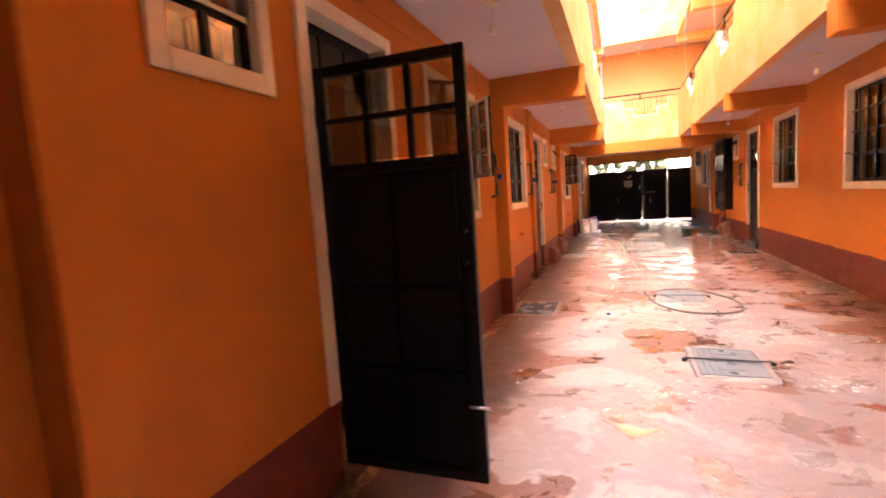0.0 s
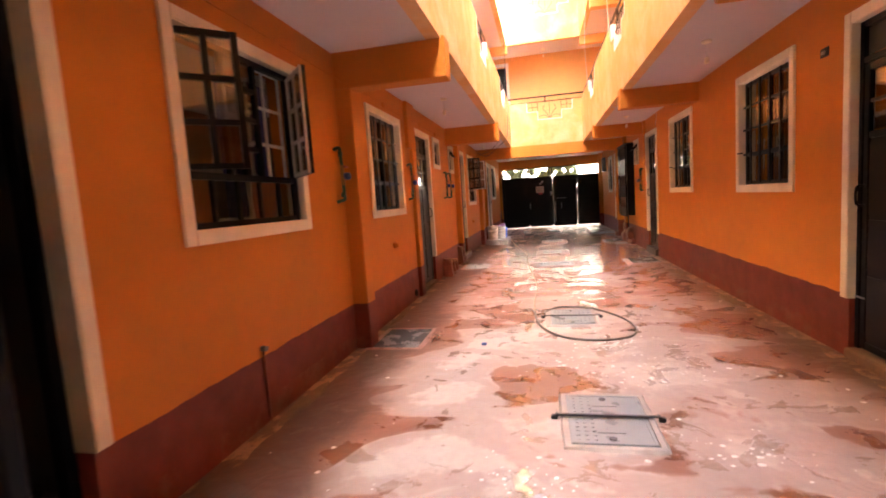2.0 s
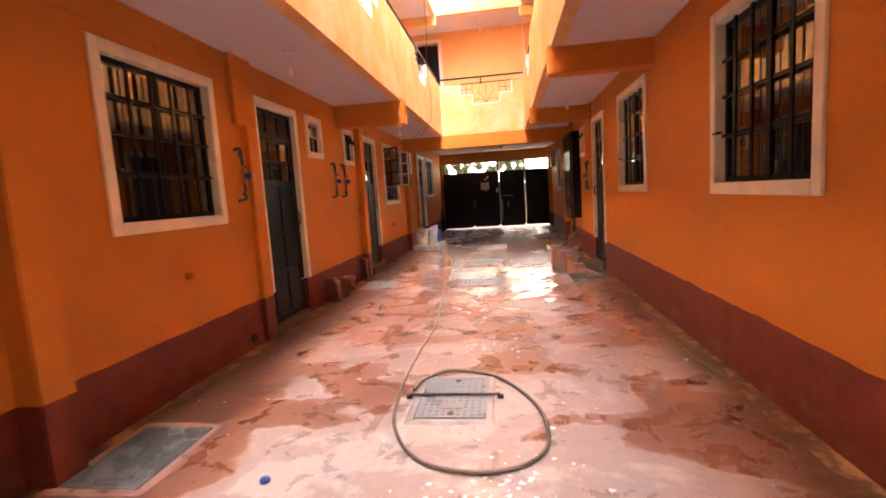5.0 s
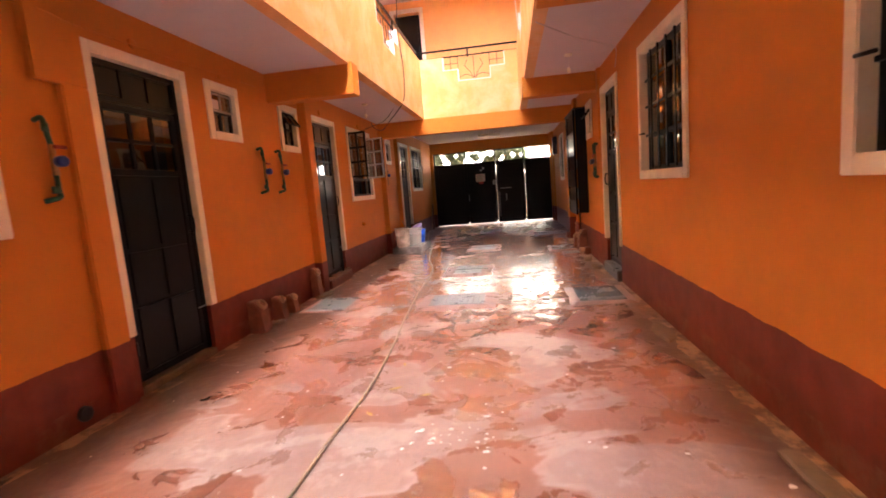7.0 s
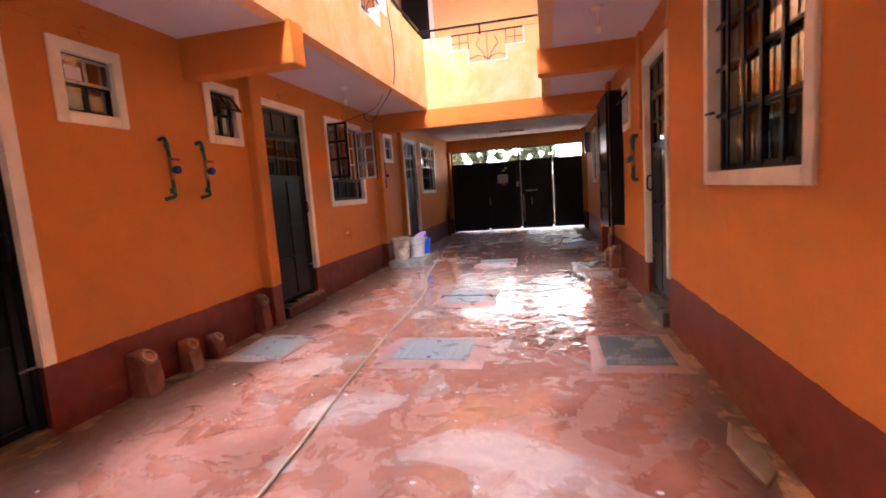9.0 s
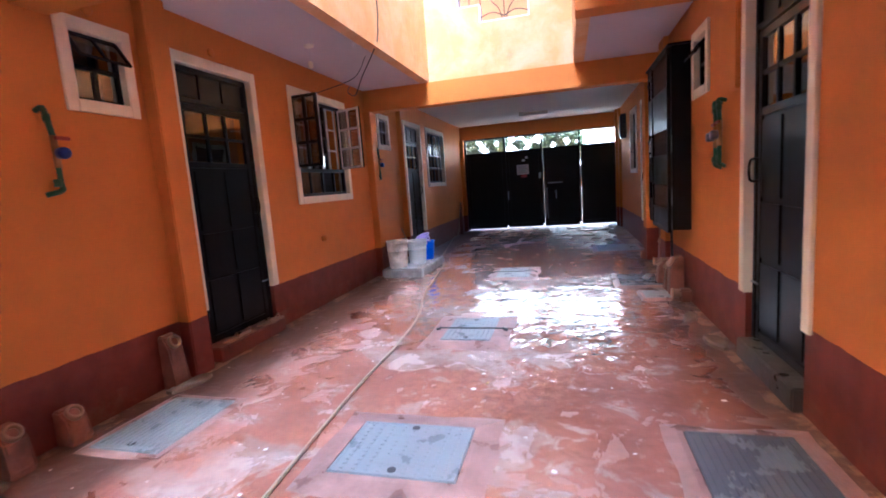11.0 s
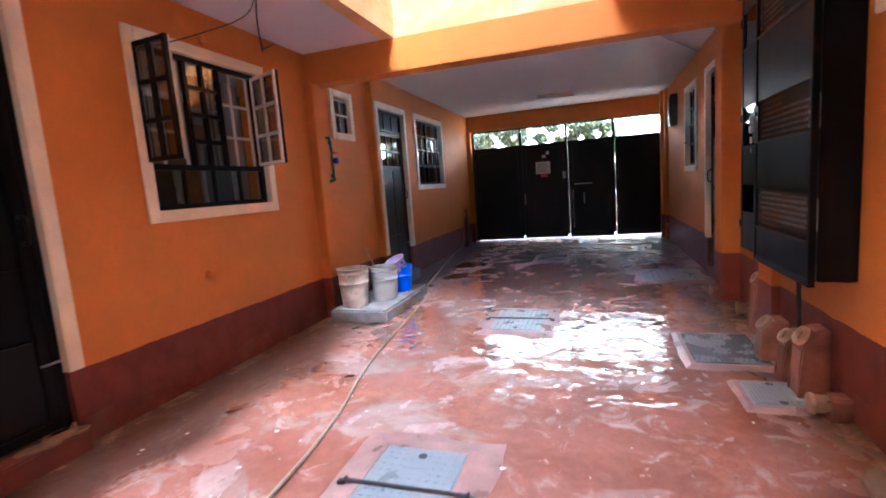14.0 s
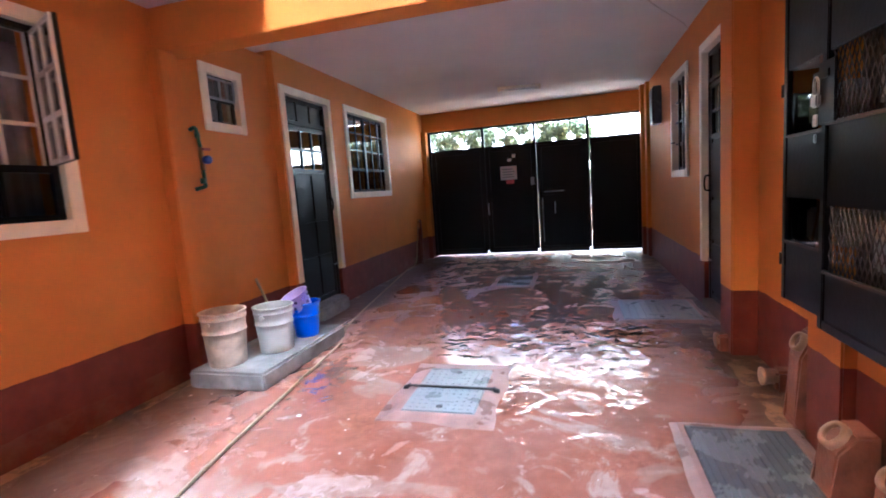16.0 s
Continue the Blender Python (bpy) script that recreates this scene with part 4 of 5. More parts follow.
for i in range(42000):
    x = rng.uniform(-3.4, 3.4)
    top = 2.8 + 0.12 * math.sin(x * 4.1) - 1.4 * min(1, max(0, (x - 1.35) * 2.5))
    z = rng.uniform(1.4, max(1.6, top))
    if noise.noise((x * 3.5, z * 3.5, 2.0)) < -0.13:
        continue
    c = Vector((x, YG + 3.0 + rng.uniform(-0.25, 0.55), z))
    r = rng.uniform(0.03, 0.07)
    rot = Euler((rng.uniform(-1, 1), rng.uniform(-1, 1), rng.uniform(0, 6.3))).to_matrix()
    vs = [bm.verts.new(c + rot @ Vector(p)) for p in ((-r, 0, 0), (0, -0.6 * r, 0.2 * r), (r, 0, 0), (0, 0.6 * r, 0.2 * r))]
    bm.faces.new(vs)
vine = thing("climbing_vine", pose(0, 0, 0), "sunlit green climbing vine outside the gate", "plant")
part("leaves", bm, M_LEAF, vine)
bm = bmesh.new()
for i in range(14):
    x = -3.0 + 0.36 * i
    tube([(x, YG + 3.05, -0.02), (x + rng.uniform(-0.2, 0.2), YG + 3.05, 0.9), (x + rng.uniform(-0.4, 0.4), YG + 3.0, 1.8), (x + rng.uniform(-0.6, 0.6), YG + 3.05, 2.5)], 0.018, 6, bm, 4, 0.005)
part("stems", bm, M_BARK, vine)
# pale wall added as a reflector, bouncing warm sun through the gate
house = thing("bounce_front", pose(0, YG + 8.5, -0.02), "pale wall added across the lane to bounce sun into the entrance", "house")
part("wall", slab_wall("y", 0.0, 0.2, -9.0, 11.0, 0.0, 5.6), M_BOUNCE, house)
part("added_top_edge", box((-9.2, -0.25, 5.6), (11.2, 0.4, 5.75), 0.01), M_CONCRETE, house, "grey concrete top edge of the added wall")
solid("boundary_wall", box((-8, YG + 3.4, -0.02), (8, YG + 3.6, 1.5)), M_CONCRETE, "grey boundary wall across the lane", "wall")


# ---- inspection covers ----
def inspection_cover(x, y, w, d, label, mat, bar=False, style="studs", rim=0.10, lift=0.012, cols=9, collar=None):
    c = thing("inspection_cover", pose(x, y, 0), label, "drain cover", "yard drain covers")
    bm = bmesh.new()
    lo = [(-w / 2 - rim, -d / 2 - rim), (w / 2 + rim, -d / 2 - rim), (w / 2 + rim, d / 2 + rim), (-w / 2 - rim, d / 2 + rim)]
    r2 = 0.03
    hi = [(-w / 2 - r2, -d / 2 - r2), (w / 2 + r2, -d / 2 - r2), (w / 2 + r2, d / 2 + r2), (-w / 2 - r2, d / 2 + r2)]
    inn = [(-w / 2 - 0.004, -d / 2 - 0.004), (w / 2 + 0.004, -d / 2 - 0.004), (w / 2 + 0.004, d / 2 + 0.004), (-w / 2 - 0.004, d / 2 + 0.004)]
    n = 8
    rings = []
    for src, z in ((lo, 0.001), (hi, lift), (inn, lift + 0.001), (inn, 0.001)):
        ring = []
        for i in range(4):
            for k in range(n):
                t = k / n
                px = src[i][0] * (1 - t) + src[(i + 1) % 4][0] * t
                py = src[i][1] * (1 - t) + src[(i + 1) % 4][1] * t
                if src is lo:
                    s = 1 + 0.10 * noise.noise((px * 4 + x * 7, py * 4 + y * 3, 0))
                    px, py = px * s, py * s
                ring.append(bm.verts.new((px, py, z)))
        rings.append(ring)
    for a, b in zip(rings, rings[1:]):
        for k in range(4 * n):
            bm.faces.new((a[k], a[(k + 1) % (4 * n)], b[(k + 1) % (4 * n)], b[k]))
    part("surround", bm, collar or M_SURROUND, c, "washed cement collar")
    part("lid", box((-w / 2, -d / 2, 0.001), (w / 2, d / 2, lift + 0.003), 0.003), mat, c)
    part("lid_rim", slab_frame(w - 0.01, d - 0.01, 0.014, lift + 0.003, lift + 0.006), mat, c)
    bm = bmesh.new()
    z0, z1 = lift + 0.002, lift + 0.0065
    if style == "studs":
        for i in range(cols):
            for k in range(12):
                px, py = -w / 2 + w * (i + 1) / 10, -d / 2 + d * (k + 1) / 13
                if 3 <= i <= 5 and k in (2, 3, 8, 9):
                    continue
                bx(bm, (px - 0.009, py - 0.007, z0), (px + 0.009, py + 0.007, z1))
        for k in (-1, 1):
            bx(bm, (-w * 0.17, k * d * 0.27 - 0.022, z0), (w * 0.17, k * d * 0.27 + 0.022, z1), 0.003)
    else:
        for i in range(13):
            px = -w / 2 + w * (i + 1) / 14
            bx(bm, (px - 0.007, -d / 2 + 0.04, z0), (px + 0.007, d / 2 - 0.04, z1 + 0.004), 0.003)
    tagged(part("relief", bm, mat, c, "raised cast pattern"), kind="stuff")
    for sx, sy in ((0.0, 0.40), (0.0, -0.40)):
        part("key_hole", lathe([(0.020, lift + 0.0045), (0.020, lift + 0.0075)], 12, None, Matrix.Translation((sx * w, sy * d, 0))), M_WIRE, c, "dark key hole")
    if bar:
        part("locking_bar", box((-0.28, -0.011, 0.024), (0.28, 0.011, 0.032), 0.002), M_IRON, c, "dark iron locking bar")
        for s in (-1, 1):
            bm = box((s * 0.285 - 0.018, -0.013, 0.0), (s * 0.285 + 0.018, 0.013, 0.026), 0.004)
            tube([(s * 0.27, -0.018, 0.028), (s * 0.27, 0.018, 0.028)], 0.008, 8, bm)
            part("lug", bm, M_IRON, c)
    return c


def slab_frame(w, d, t, z0, z1):
    bm = bmesh.new()
    bx(bm, (-w / 2, -d / 2, z0), (w / 2, -d / 2 + t, z1))
    bx(bm, (-w / 2, d / 2 - t, z0), (w / 2, d / 2, z1))
    bx(bm, (-w / 2, -d / 2 + t, z0), (-w / 2 + t, d / 2 - t, z1))
    bx(bm, (w / 2 - t, -d / 2 + t, z0), (w / 2, d / 2 - t, z1))
    return bm


inspection_cover(0.30, 3.17, 0.42, 0.59, "grey studded drain cover under an iron locking bar", M_COVER, True, rim=0.045, cols=3, collar=M_RIM)
inspection_cover(0.24, 5.41, 0.41, 0.58, "grey studded drain cover inside the hose loop", M_COVER, True, rim=0.05, collar=M_RIM)
inspection_cover(-1.34, 4.73, 0.42, 0.58, "plain grey drain cover beside the wall", M_COVER_D, style="bars", rim=0.05, lift=0.006)
inspection_cover(0.20, 9.17, 0.58, 0.44, "grey studded drain cover in a pink cement collar", M_COVER, rim=0.13, lift=0.018)
inspection_cover(1.67, 9.18, 0.44, 0.60, "grey ribbed drain cover in a pink cement collar", M_COVER_D, style="bars", rim=0.09, lift=0.018)
inspection_cover(-1.25, 9.26, 0.44, 0.58, "grey drain cover washed with pink cement", M_COVER, style="bars", rim=0.05, lift=0.008)
inspection_cover(0.16, 10.97, 0.39, 0.58, "pale grey drain cover under an iron locking bar", M_COVER, True, rim=0.15, lift=0.02)
inspection_cover(0.26, 13.40, 0.42, 0.62, "wet grey drain cover under an iron locking bar", M_COVER, True, rim=0.12, lift=0.015)
inspection_cover(1.71, 12.81, 0.42, 0.58, "dark ribbed drain cover beside the cleanout pipes", M_COVER_D, style="bars", rim=0.07, lift=0.018)
inspection_cover(1.80, 12.10, 0.27, 0.28, "small plain drain cover in a cement rim", M_COVER, style="bars", rim=0.05, lift=0.022)
inspection_cover(1.72, 15.30, 0.62, 0.68, "wide wet grey drain cover near the gate", M_COVER, rim=0.07, lift=0.015)
inspection_cover(0.25, 16.75, 0.42, 0.58, "wet drain cover near the gate", M_COVER_D, rim=0.06, lift=0.010)


# ---- drain cleanouts along the walls ----
def cleanout(x, y, w, d, h, turn, label, lean=0.0):
    """A cement stub painted maroon, with a round capped pipe mouth on its sloping top."""
    c = thing("drain_cleanout", pose(x, y, 0, 0, 0, turn), label, "pipe", "drain cleanouts")
    bm = bmesh.new()
    prof = [(d / 2, 0.0), (-d / 2 - 0.012, 0.0), (-d / 2, 0.03), (-d / 2 + 0.006, h * 0.74), (-d * 0.02, h), (d / 2, h * 1.02)]
    sides = [[bm.verts.new((sx * w / 2 * (1.0 if z < h * 0.5 else 0.93), y2, z)) for y2, z in prof] for sx in (-1, 1)]
    n = len(prof)
    for k in range(n):
        bm.faces.new((sides[0][k], sides[0][(k + 1) % n], sides[1][(k + 1) % n], sides[1][k]))
    bm.faces.new(sides[0][::-1])
    bm.faces.new(sides[1])
    bmesh.ops.bevel(bm, geom=list(bm.edges), offset=0.010, segments=2, affect="EDGES", clamp_overlap=True)
    part("body", bm, M_CLEANOUT, c)
    r = w * 0.36
    tilt = math.degrees(math.atan2(h * 0.26, d * 0.46))
    m = Matrix.Translation((0, -d * 0.25, h * 0.875)) @ Matrix.Rotation(radians(tilt), 4, "X")
    part("pipe_plug", lathe([(r * 0.6, -0.01), (r * 0.6, 0.008), (r * 0.5, 0.011)], 16, None, m), M_CLEANOUT, c)
    part("pipe_mouth", lathe([(r * 0.61, -0.02), (r, -0.02), (r, 0.016), (r * 0.94, 0.024), (r * 0.70, 0.024), (r * 0.62, 0.016), (r * 0.61, -0.019)], 20, None, m), M_PIPE_PALE, c, "pale pipe mouth and cap")
    return c


for y, w, d, h in ((8.30, 0.15, 0.15, 0.30), (8.73, 0.12, 0.12, 0.24), (9.02, 0.12, 0.11, 0.19), (9.72, 0.13, 0.10, 0.36)):
    cleanout(XL + d / 2 + 0.008, y, w, d, h, 90, "maroon cement drain cleanout against the wall")
for y, w, d, h, x in ((13.22, 0.13, 0.13, 0.46, XR2 - 0.10), (12.66, 0.15, 0.14, 0.27, XR - 0.09), (12.36, 0.12, 0.12, 0.29, XR - 0.08), (12.12, 0.14, 0.13, 0.38, XR - 0.085)):
    cleanout(x, y, w, d, h, -90, "maroon cement drain cleanout below the steel cabinet")
for x, y, ln in ((2.07, 13.62, 0.10), (1.95, 11.90, 0.10), (1.95, 14.26, 0.03)):
    c = thing("drain_spout", pose(x, y, 0.0), "short maroon drain pipe spout leaving the wall foot", "pipe", "drain spouts")
    part("block", box((-0.02, -0.05, 0.0), (XR2 - x if y < 14 and y > 13.1 else XR - x, 0.05, 0.12), 0.015), M_CLEANOUT, c)
    part("pipe", lathe([(0.042, 0), (0.042, ln * 0.6), (0.05, ln * 0.62), (0.05, ln * 0.8), (0.034, ln * 0.82)], 16, None, Matrix.Translation((0.0, 0, 0.075)) @ Matrix.Rotation(radians(-90), 4, "Y")), M_PIPE_PALE, c, "pale pipe end")


# ---- water meters ----
def water_meter(m, label, flip=1, dial=None):
    c = thing("water_meter", m, label, "water meter", "wall water meters")
    f = 0.05
    part("upper_pipe", tube([(0.0, 0.0, 0.44), (0.0, -f, 0.45), (0.012 * flip, -f, 0.40), (0.03 * flip, -f, 0.30)], 0.014, 10), M_GREEN, c)
    part("lower_pipe", tube([(0.03 * flip, -f, 0.15), (0.03 * flip, -f, 0.05), (0.03 * flip, -f, 0.02), (-0.02 * flip, 0.0, 0.0)], 0.014, 10), M_GREEN, c)
    part("valve_body", tube([(0.03 * flip, -f, 0.31), (0.03 * flip, -f, 0.14)], 0.017, 10), M_BRASS, c, "dull brass valve body")
    part("valve_lever", box((0.03 * flip - 0.01, -f - 0.03, 0.285), (0.03 * flip + 0.07, -f - 0.015, 0.305), 0.004), M_RED, c, "red valve lever")
    mm = Matrix.Translation((0.04 * flip, -f - 0.015, 0.215)) @ Matrix.Rotation(radians(90), 4, "X")
    part("meter_dial", lathe([(0.030, 0.0), (0.032, 0.03), (0.029, 0.045), (0.018, 0.047)], 18, None, mm), dial or M_BLUE, c, "round meter head")
    for z in (0.40, 0.06):
        part("socket", tube([(0.012 * flip, -f, z - 0.02), (0.012 * flip, -f, z + 0.02)], 0.019, 10), M_GREEN, c)
    return c


for y in (4.30, 6.50, 8.79, 9.17):
    water_meter(on_west(y, 1.32), "blue water meter between green pipes on the orange wall")
water_meter(on_west(13.70, 1.36), "blue water meter in a shallow wall recess")
water_meter(on_east(11.02, 1.20), "grey-blue water meter between green pipes beside the cabinet", 1, M_DIAL)
water_meter(on_east(10.93, 1.21), "grey-blue water meter between green pipes beside the cabinet", 1, M_DIAL)


# ---- steel meter cabinet on the east wall ----
cab = thing("meter_cabinet", pose(XR, 12.43, 0.645), "black sheet-steel meter cabinet with mesh panels and a padlock", "cabinet")
F0, F1 = -0.155, -0.165
bm = box((-0.155, -0.55, 0.02), (0.0, 0.60, 1.62), 0.004)
front = [f for f in bm.faces if f.normal.x < -0.9]
bmesh.ops.inset_region(bm, faces=front, thickness=0.014)
for v in {v for f in front for v in f.verts}:
    v.co.x = -0.015
part("body", bm, M_CABINET, cab)
# the fixed front strip: sheet bands between two dark glazed lights
for z0, z1 in ((0.02, 0.265), (0.445, 0.69), (0.945, 1.30), (1.52, 1.62)):
    part("front_band", box((F1, 0.262, z0), (F0, 0.572, z1), 0.002), M_CABINET, cab)
for y0, y1 in ((0.235, 0.262), (0.572, 0.60)):
    part("front_stile", box((F1 - 0.004, y0, 0.02), (F0, y1, 1.62), 0.002), M_CABINET, cab)
for z0, z1 in ((0.265, 0.445), (0.69, 0.945), (1.30, 1.52)):
    part("pane", box((F0 - 0.003, 0.262, z0), (F0 + 0.001, 0.572, z1)), M_SMOKE, cab, "dark glazed light")
    part("glazing_bead", box((F1 - 0.006, 0.262, z0 - 0.008), (F1, 0.572, z0 + 0.004), 0.002), M_MESH, cab, "steel bead, paler for the light on its edge")
for z, n in ((0.27, 3), (0.72, 3)):
    for k in range(n):
        y = 0.29 + 0.095 * k
        part("inner_meter", box((-0.10, y, z), (-0.03, y + 0.075, z + 0.13), 0.010), M_BUCKET_B, cab, "small grey meter inside")
part("loose_wires", tube([(-0.12, 0.36, 0.28), (-0.125, 0.37, 0.36), (-0.12, 0.40, 0.43), (-0.11, 0.44, 0.36), (-0.12, 0.45, 0.28)], 0.004, 6, None, 4), M_BRASS, cab, "tangled yellow wires inside")
D0, D1 = -0.168, -0.198
bm = bmesh.new()
for y0, y1 in ((-0.57, -0.545), (0.19, 0.22)):
    bx(bm, (D1, y0, 0.0), (D0, y1, 1.60), 0.003)
for z0, z1 in ((0.0, 0.035), (1.57, 1.60)):
    bx(bm, (D1, -0.545, z0), (D0, 0.19, z1), 0.003)
door_leaf = part("cabinet_door", bm, M_CABINET, cab)
for z0, z1 in ((0.035, 0.205), (0.43, 0.70), (0.93, 1.28)):
    part("sheet_panel", box((D1 + 0.008, -0.545, z0), (D0 - 0.008, 0.19, z1), 0.002), M_CABINET, door_leaf)
for z0, z1 in ((0.205, 0.43), (0.70, 0.93), (1.28, 1.57)):
    bm = bmesh.new()
    n = 28
    for i in range(-5, n + 6):
        y = -0.545 + 0.735 * i / n
        for sgn in (-1, 1):
            run = (z1 - z0) * 0.45
            t0, t1 = 0.0, 1.0
            if sgn > 0:
                t0, t1 = max(0.0, (-0.545 - y) / run), min(1.0, (0.19 - y) / run)
            else:
                t0, t1 = max(0.0, (y - 0.19) / run), min(1.0, (y + 0.545) / run)
            if t1 - t0 > 0.03:
                tube([(-0.180, y + sgn * run * t0, z0 + (z1 - z0) * t0), (-0.180, y + sgn * run * t1, z0 + (z1 - z0) * t1)], 0.0024, 4, bm, 1)
    part("mesh_panel", bm, M_MESH, door_leaf, "diamond wire mesh panel")
    part("mesh_bead", box((D1 - 0.003, -0.545, z0 - 0.006), (D1 + 0.010, 0.19, z0 + 0.006), 0.002), M_MESH, door_leaf, "lower bead of the mesh, paler for the light on it")
for z0 in (0.22, 0.73):
    for k in range(4):
        y = -0.47 + 0.16 * k
        part("inner_meter", box((-0.10, y, z0), (-0.03, y + 0.10, z0 + 0.16), 0.012), M_BUCKET_B, cab, "small grey meter inside")
for z in (0.16, 0.85, 1.45):
    part("hinge", tube([(-0.155, 0.615, z), (-0.155, 0.615, z + 0.05)], 0.018, 8), M_CABINET, cab)
part("lock_plate", box((-0.206, 0.12, 0.70), (-0.198, 0.225, 0.90), 0.003), M_CABINET, cab, "black lock plate")
part("hasp", box((-0.212, 0.15, 0.845), (-0.206, 0.25, 0.872), 0.002), M_CABINET, cab)
bm = tube([(-0.214, 0.208, 0.80), (-0.214, 0.208, 0.84), (-0.214, 0.222, 0.855), (-0.214, 0.236, 0.84), (-0.214, 0.236, 0.80)], 0.0045, 8)
bx(bm, (-0.222, 0.200, 0.758), (-0.206, 0.244, 0.80), 0.005)
part("padlock", bm, M_STEEL, cab, "small bright steel padlock")
part("key_tag", box((-0.216, 0.210, 0.695), (-0.211, 0.240, 0.735), 0.004), M_PAPER, cab, "small white and red key tag")
part("key_tag", box((-0.216, 0.216, 0.64), (-0.211, 0.232, 0.67), 0.003), M_STEEL, cab, "hanging key")
part("cable", tube([(-0.09, -0.16, 0.03), (-0.09, -0.165, -0.10), (-0.085, -0.17, -0.34)], 0.012, 8), M_WIRE, cab, "thick black cable running down")
part("cap_sheet", box((-0.19, -0.58, 1.62), (0.0, 0.61, 1.635), 0.002), M_CABINET, cab)


# ---- buckets on the concrete plinth ----
plinth = solid("plinth", box((-1.55, 13.24, 0.0), (-0.95, 14.38, 0.125), 0.018), M_CONCRETE, "rough grey concrete plinth by the wall", "plinth")
solid("door_step", box((-1.61, 14.86, 0.0), (-1.42, 15.42, 0.15), 0.02), M_CONCRETE, "grey concrete doorstep", "step")


def bucket(x, y, z, r0, r1, h, mat, label, rim_h=0.02, bands=2):
    b = thing("bucket", pose(x, y, z), label, "bucket", "buckets on the plinth")
    t = 0.006
    prof = [(r0 * 0.97, 0.0), (r0, 0.006)]
    for i in range(1, 9):
        u = i / 8
        r = r0 + (r1 - r0) * u
        prof.append((r, h * u))
        if i in (5, 7)[:bands]:
            prof += [(r + 0.006, h * u + 0.002), (r + 0.006, h * u + 0.010), (r + 0.001, h * u + 0.012)]
    prof += [(r1 + 0.008, h), (r1 + 0.008, h + rim_h * 0.5), (r1 - t, h + rim_h * 0.5)]
    for i in range(8, -1, -2):
        u = i / 8
        prof.append((r0 + (r1 - r0) * u - t, max(0.008, h * u)))
    part("shell", lathe(prof, 28), mat, b)
    hz = h * 0.84
    rr = r0 + (r1 - r0) * 0.84
    for s in (-1, 1):
        part("ear", lathe([(0.016, 0), (0.016, 0.014)], 10, None, Matrix.Translation((0, s * rr, hz)) @ Matrix.Rotation(radians(-90 * s), 4, "X")), mat, b)
    return b


bucket(-1.36, 13.42, 0.125, 0.125, 0.150, 0.37, M_BUCKET_A, "tall paint-stained white plastic bucket on the plinth")
bucket(-1.17, 13.72, 0.125, 0.120, 0.142, 0.33, M_BUCKET_B, "grey-white plastic bucket on the plinth")
blue = bucket(-1.13, 14.08, 0.125, 0.092, 0.122, 0.27, M_BUCKET_C, "bright blue plastic bucket on the plinth", 0.02, 1)
basin = thing("wash_basin", pose(-1.12, 14.06, 0.32, 10, -24, 25), "lilac dotted plastic basin resting on the blue bucket", "basin")
part("shell", lathe([(0.072, 0.0), (0.077, 0.004), (0.107, 0.17), (0.117, 0.175), (0.117, 0.182), (0.103, 0.18), (0.072, 0.012)], 28), M_LILAC, basin)
for i in range(10):
    for k in range(2):
        a = 2 * math.pi * (i + 0.5 * k) / 10
        r = 0.078 + 0.176 * (0.08 + 0.045 * k) + 0.002
        m = Matrix.Translation((r * math.cos(a), r * math.sin(a), 0.09 + 0.045 * k)) @ Matrix.Rotation(a, 4, "Z") @ Matrix.Rotation(radians(80), 4, "Y")
        part("dot", lathe([(0.012, 0), (0.012, 0.003)], 10, None, m), M_PURPLE, basin, "dark purple printed dot")
brush = thing("scrub_brush", pose(-1.34, 13.98, 0.126), "wooden handled brush leaning in the buckets", "brush")
part("handle", tube([(0.05, 0.0, 0.012), (-0.04, -0.01, 0.25), (-0.13, -0.03, 0.50)], 0.011, 8), M_WOOD, brush)
part("head", box((0.02, -0.03, 0.0), (0.09, 0.03, 0.03), 0.008), M_WOOD, brush)


# ---- hose, tap and loose bits ----
tap = thing("standpipe_tap", pose(-1.53, 18.42, 0), "rusty standpipe with a tap beside the gate", "tap")
part("pipe", tube([(0, 0, 0), (0, 0, 0.70), (0.0, -0.02, 0.74), (0.0, -0.09, 0.74)], 0.018, 10, None, 4), M_MAROON, tap)
part("post", box((-0.05, 0.0, 0.0), (0.0, 0.08, 0.62), 0.006), M_MAROON, tap)
part("spout", tube([(0.0, -0.09, 0.75), (0.0, -0.13, 0.74), (0.0, -0.135, 0.69)], 0.012, 8), M_BRASS, tap, "brass spout")
part("handle", box((-0.03, -0.10, 0.77), (0.03, -0.085, 0.782), 0.003), M_BRASS, tap)
hose = thing("garden_hose", pose(0, 0, 0), "long tan rubber hose lying across the wet floor", "hose")
zr = 0.0135
far = [(-1.53, 18.29, 0.68), (-1.55, 18.25, 0.4), (-1.57, 18.15, 0.06), (-1.58, 17.7, zr), (-1.36, 16.3, zr), (-1.10, 14.75, zr), (-0.91, 14.2, zr), (-0.80, 13.4, zr), (-0.64, 12.25, zr),
       (-0.44, 11.4, zr), (-0.36, 10.6, zr), (-0.33, 9.7, zr), (-0.25, 8.6, zr), (-0.17, 7.8, zr), (-0.12, 7.0, zr), (-0.14, 6.3, zr), (-0.14, 5.68, zr)]
part("hose_length", tube(far, 0.0095, 8, None, 8), M_HOSE, hose)
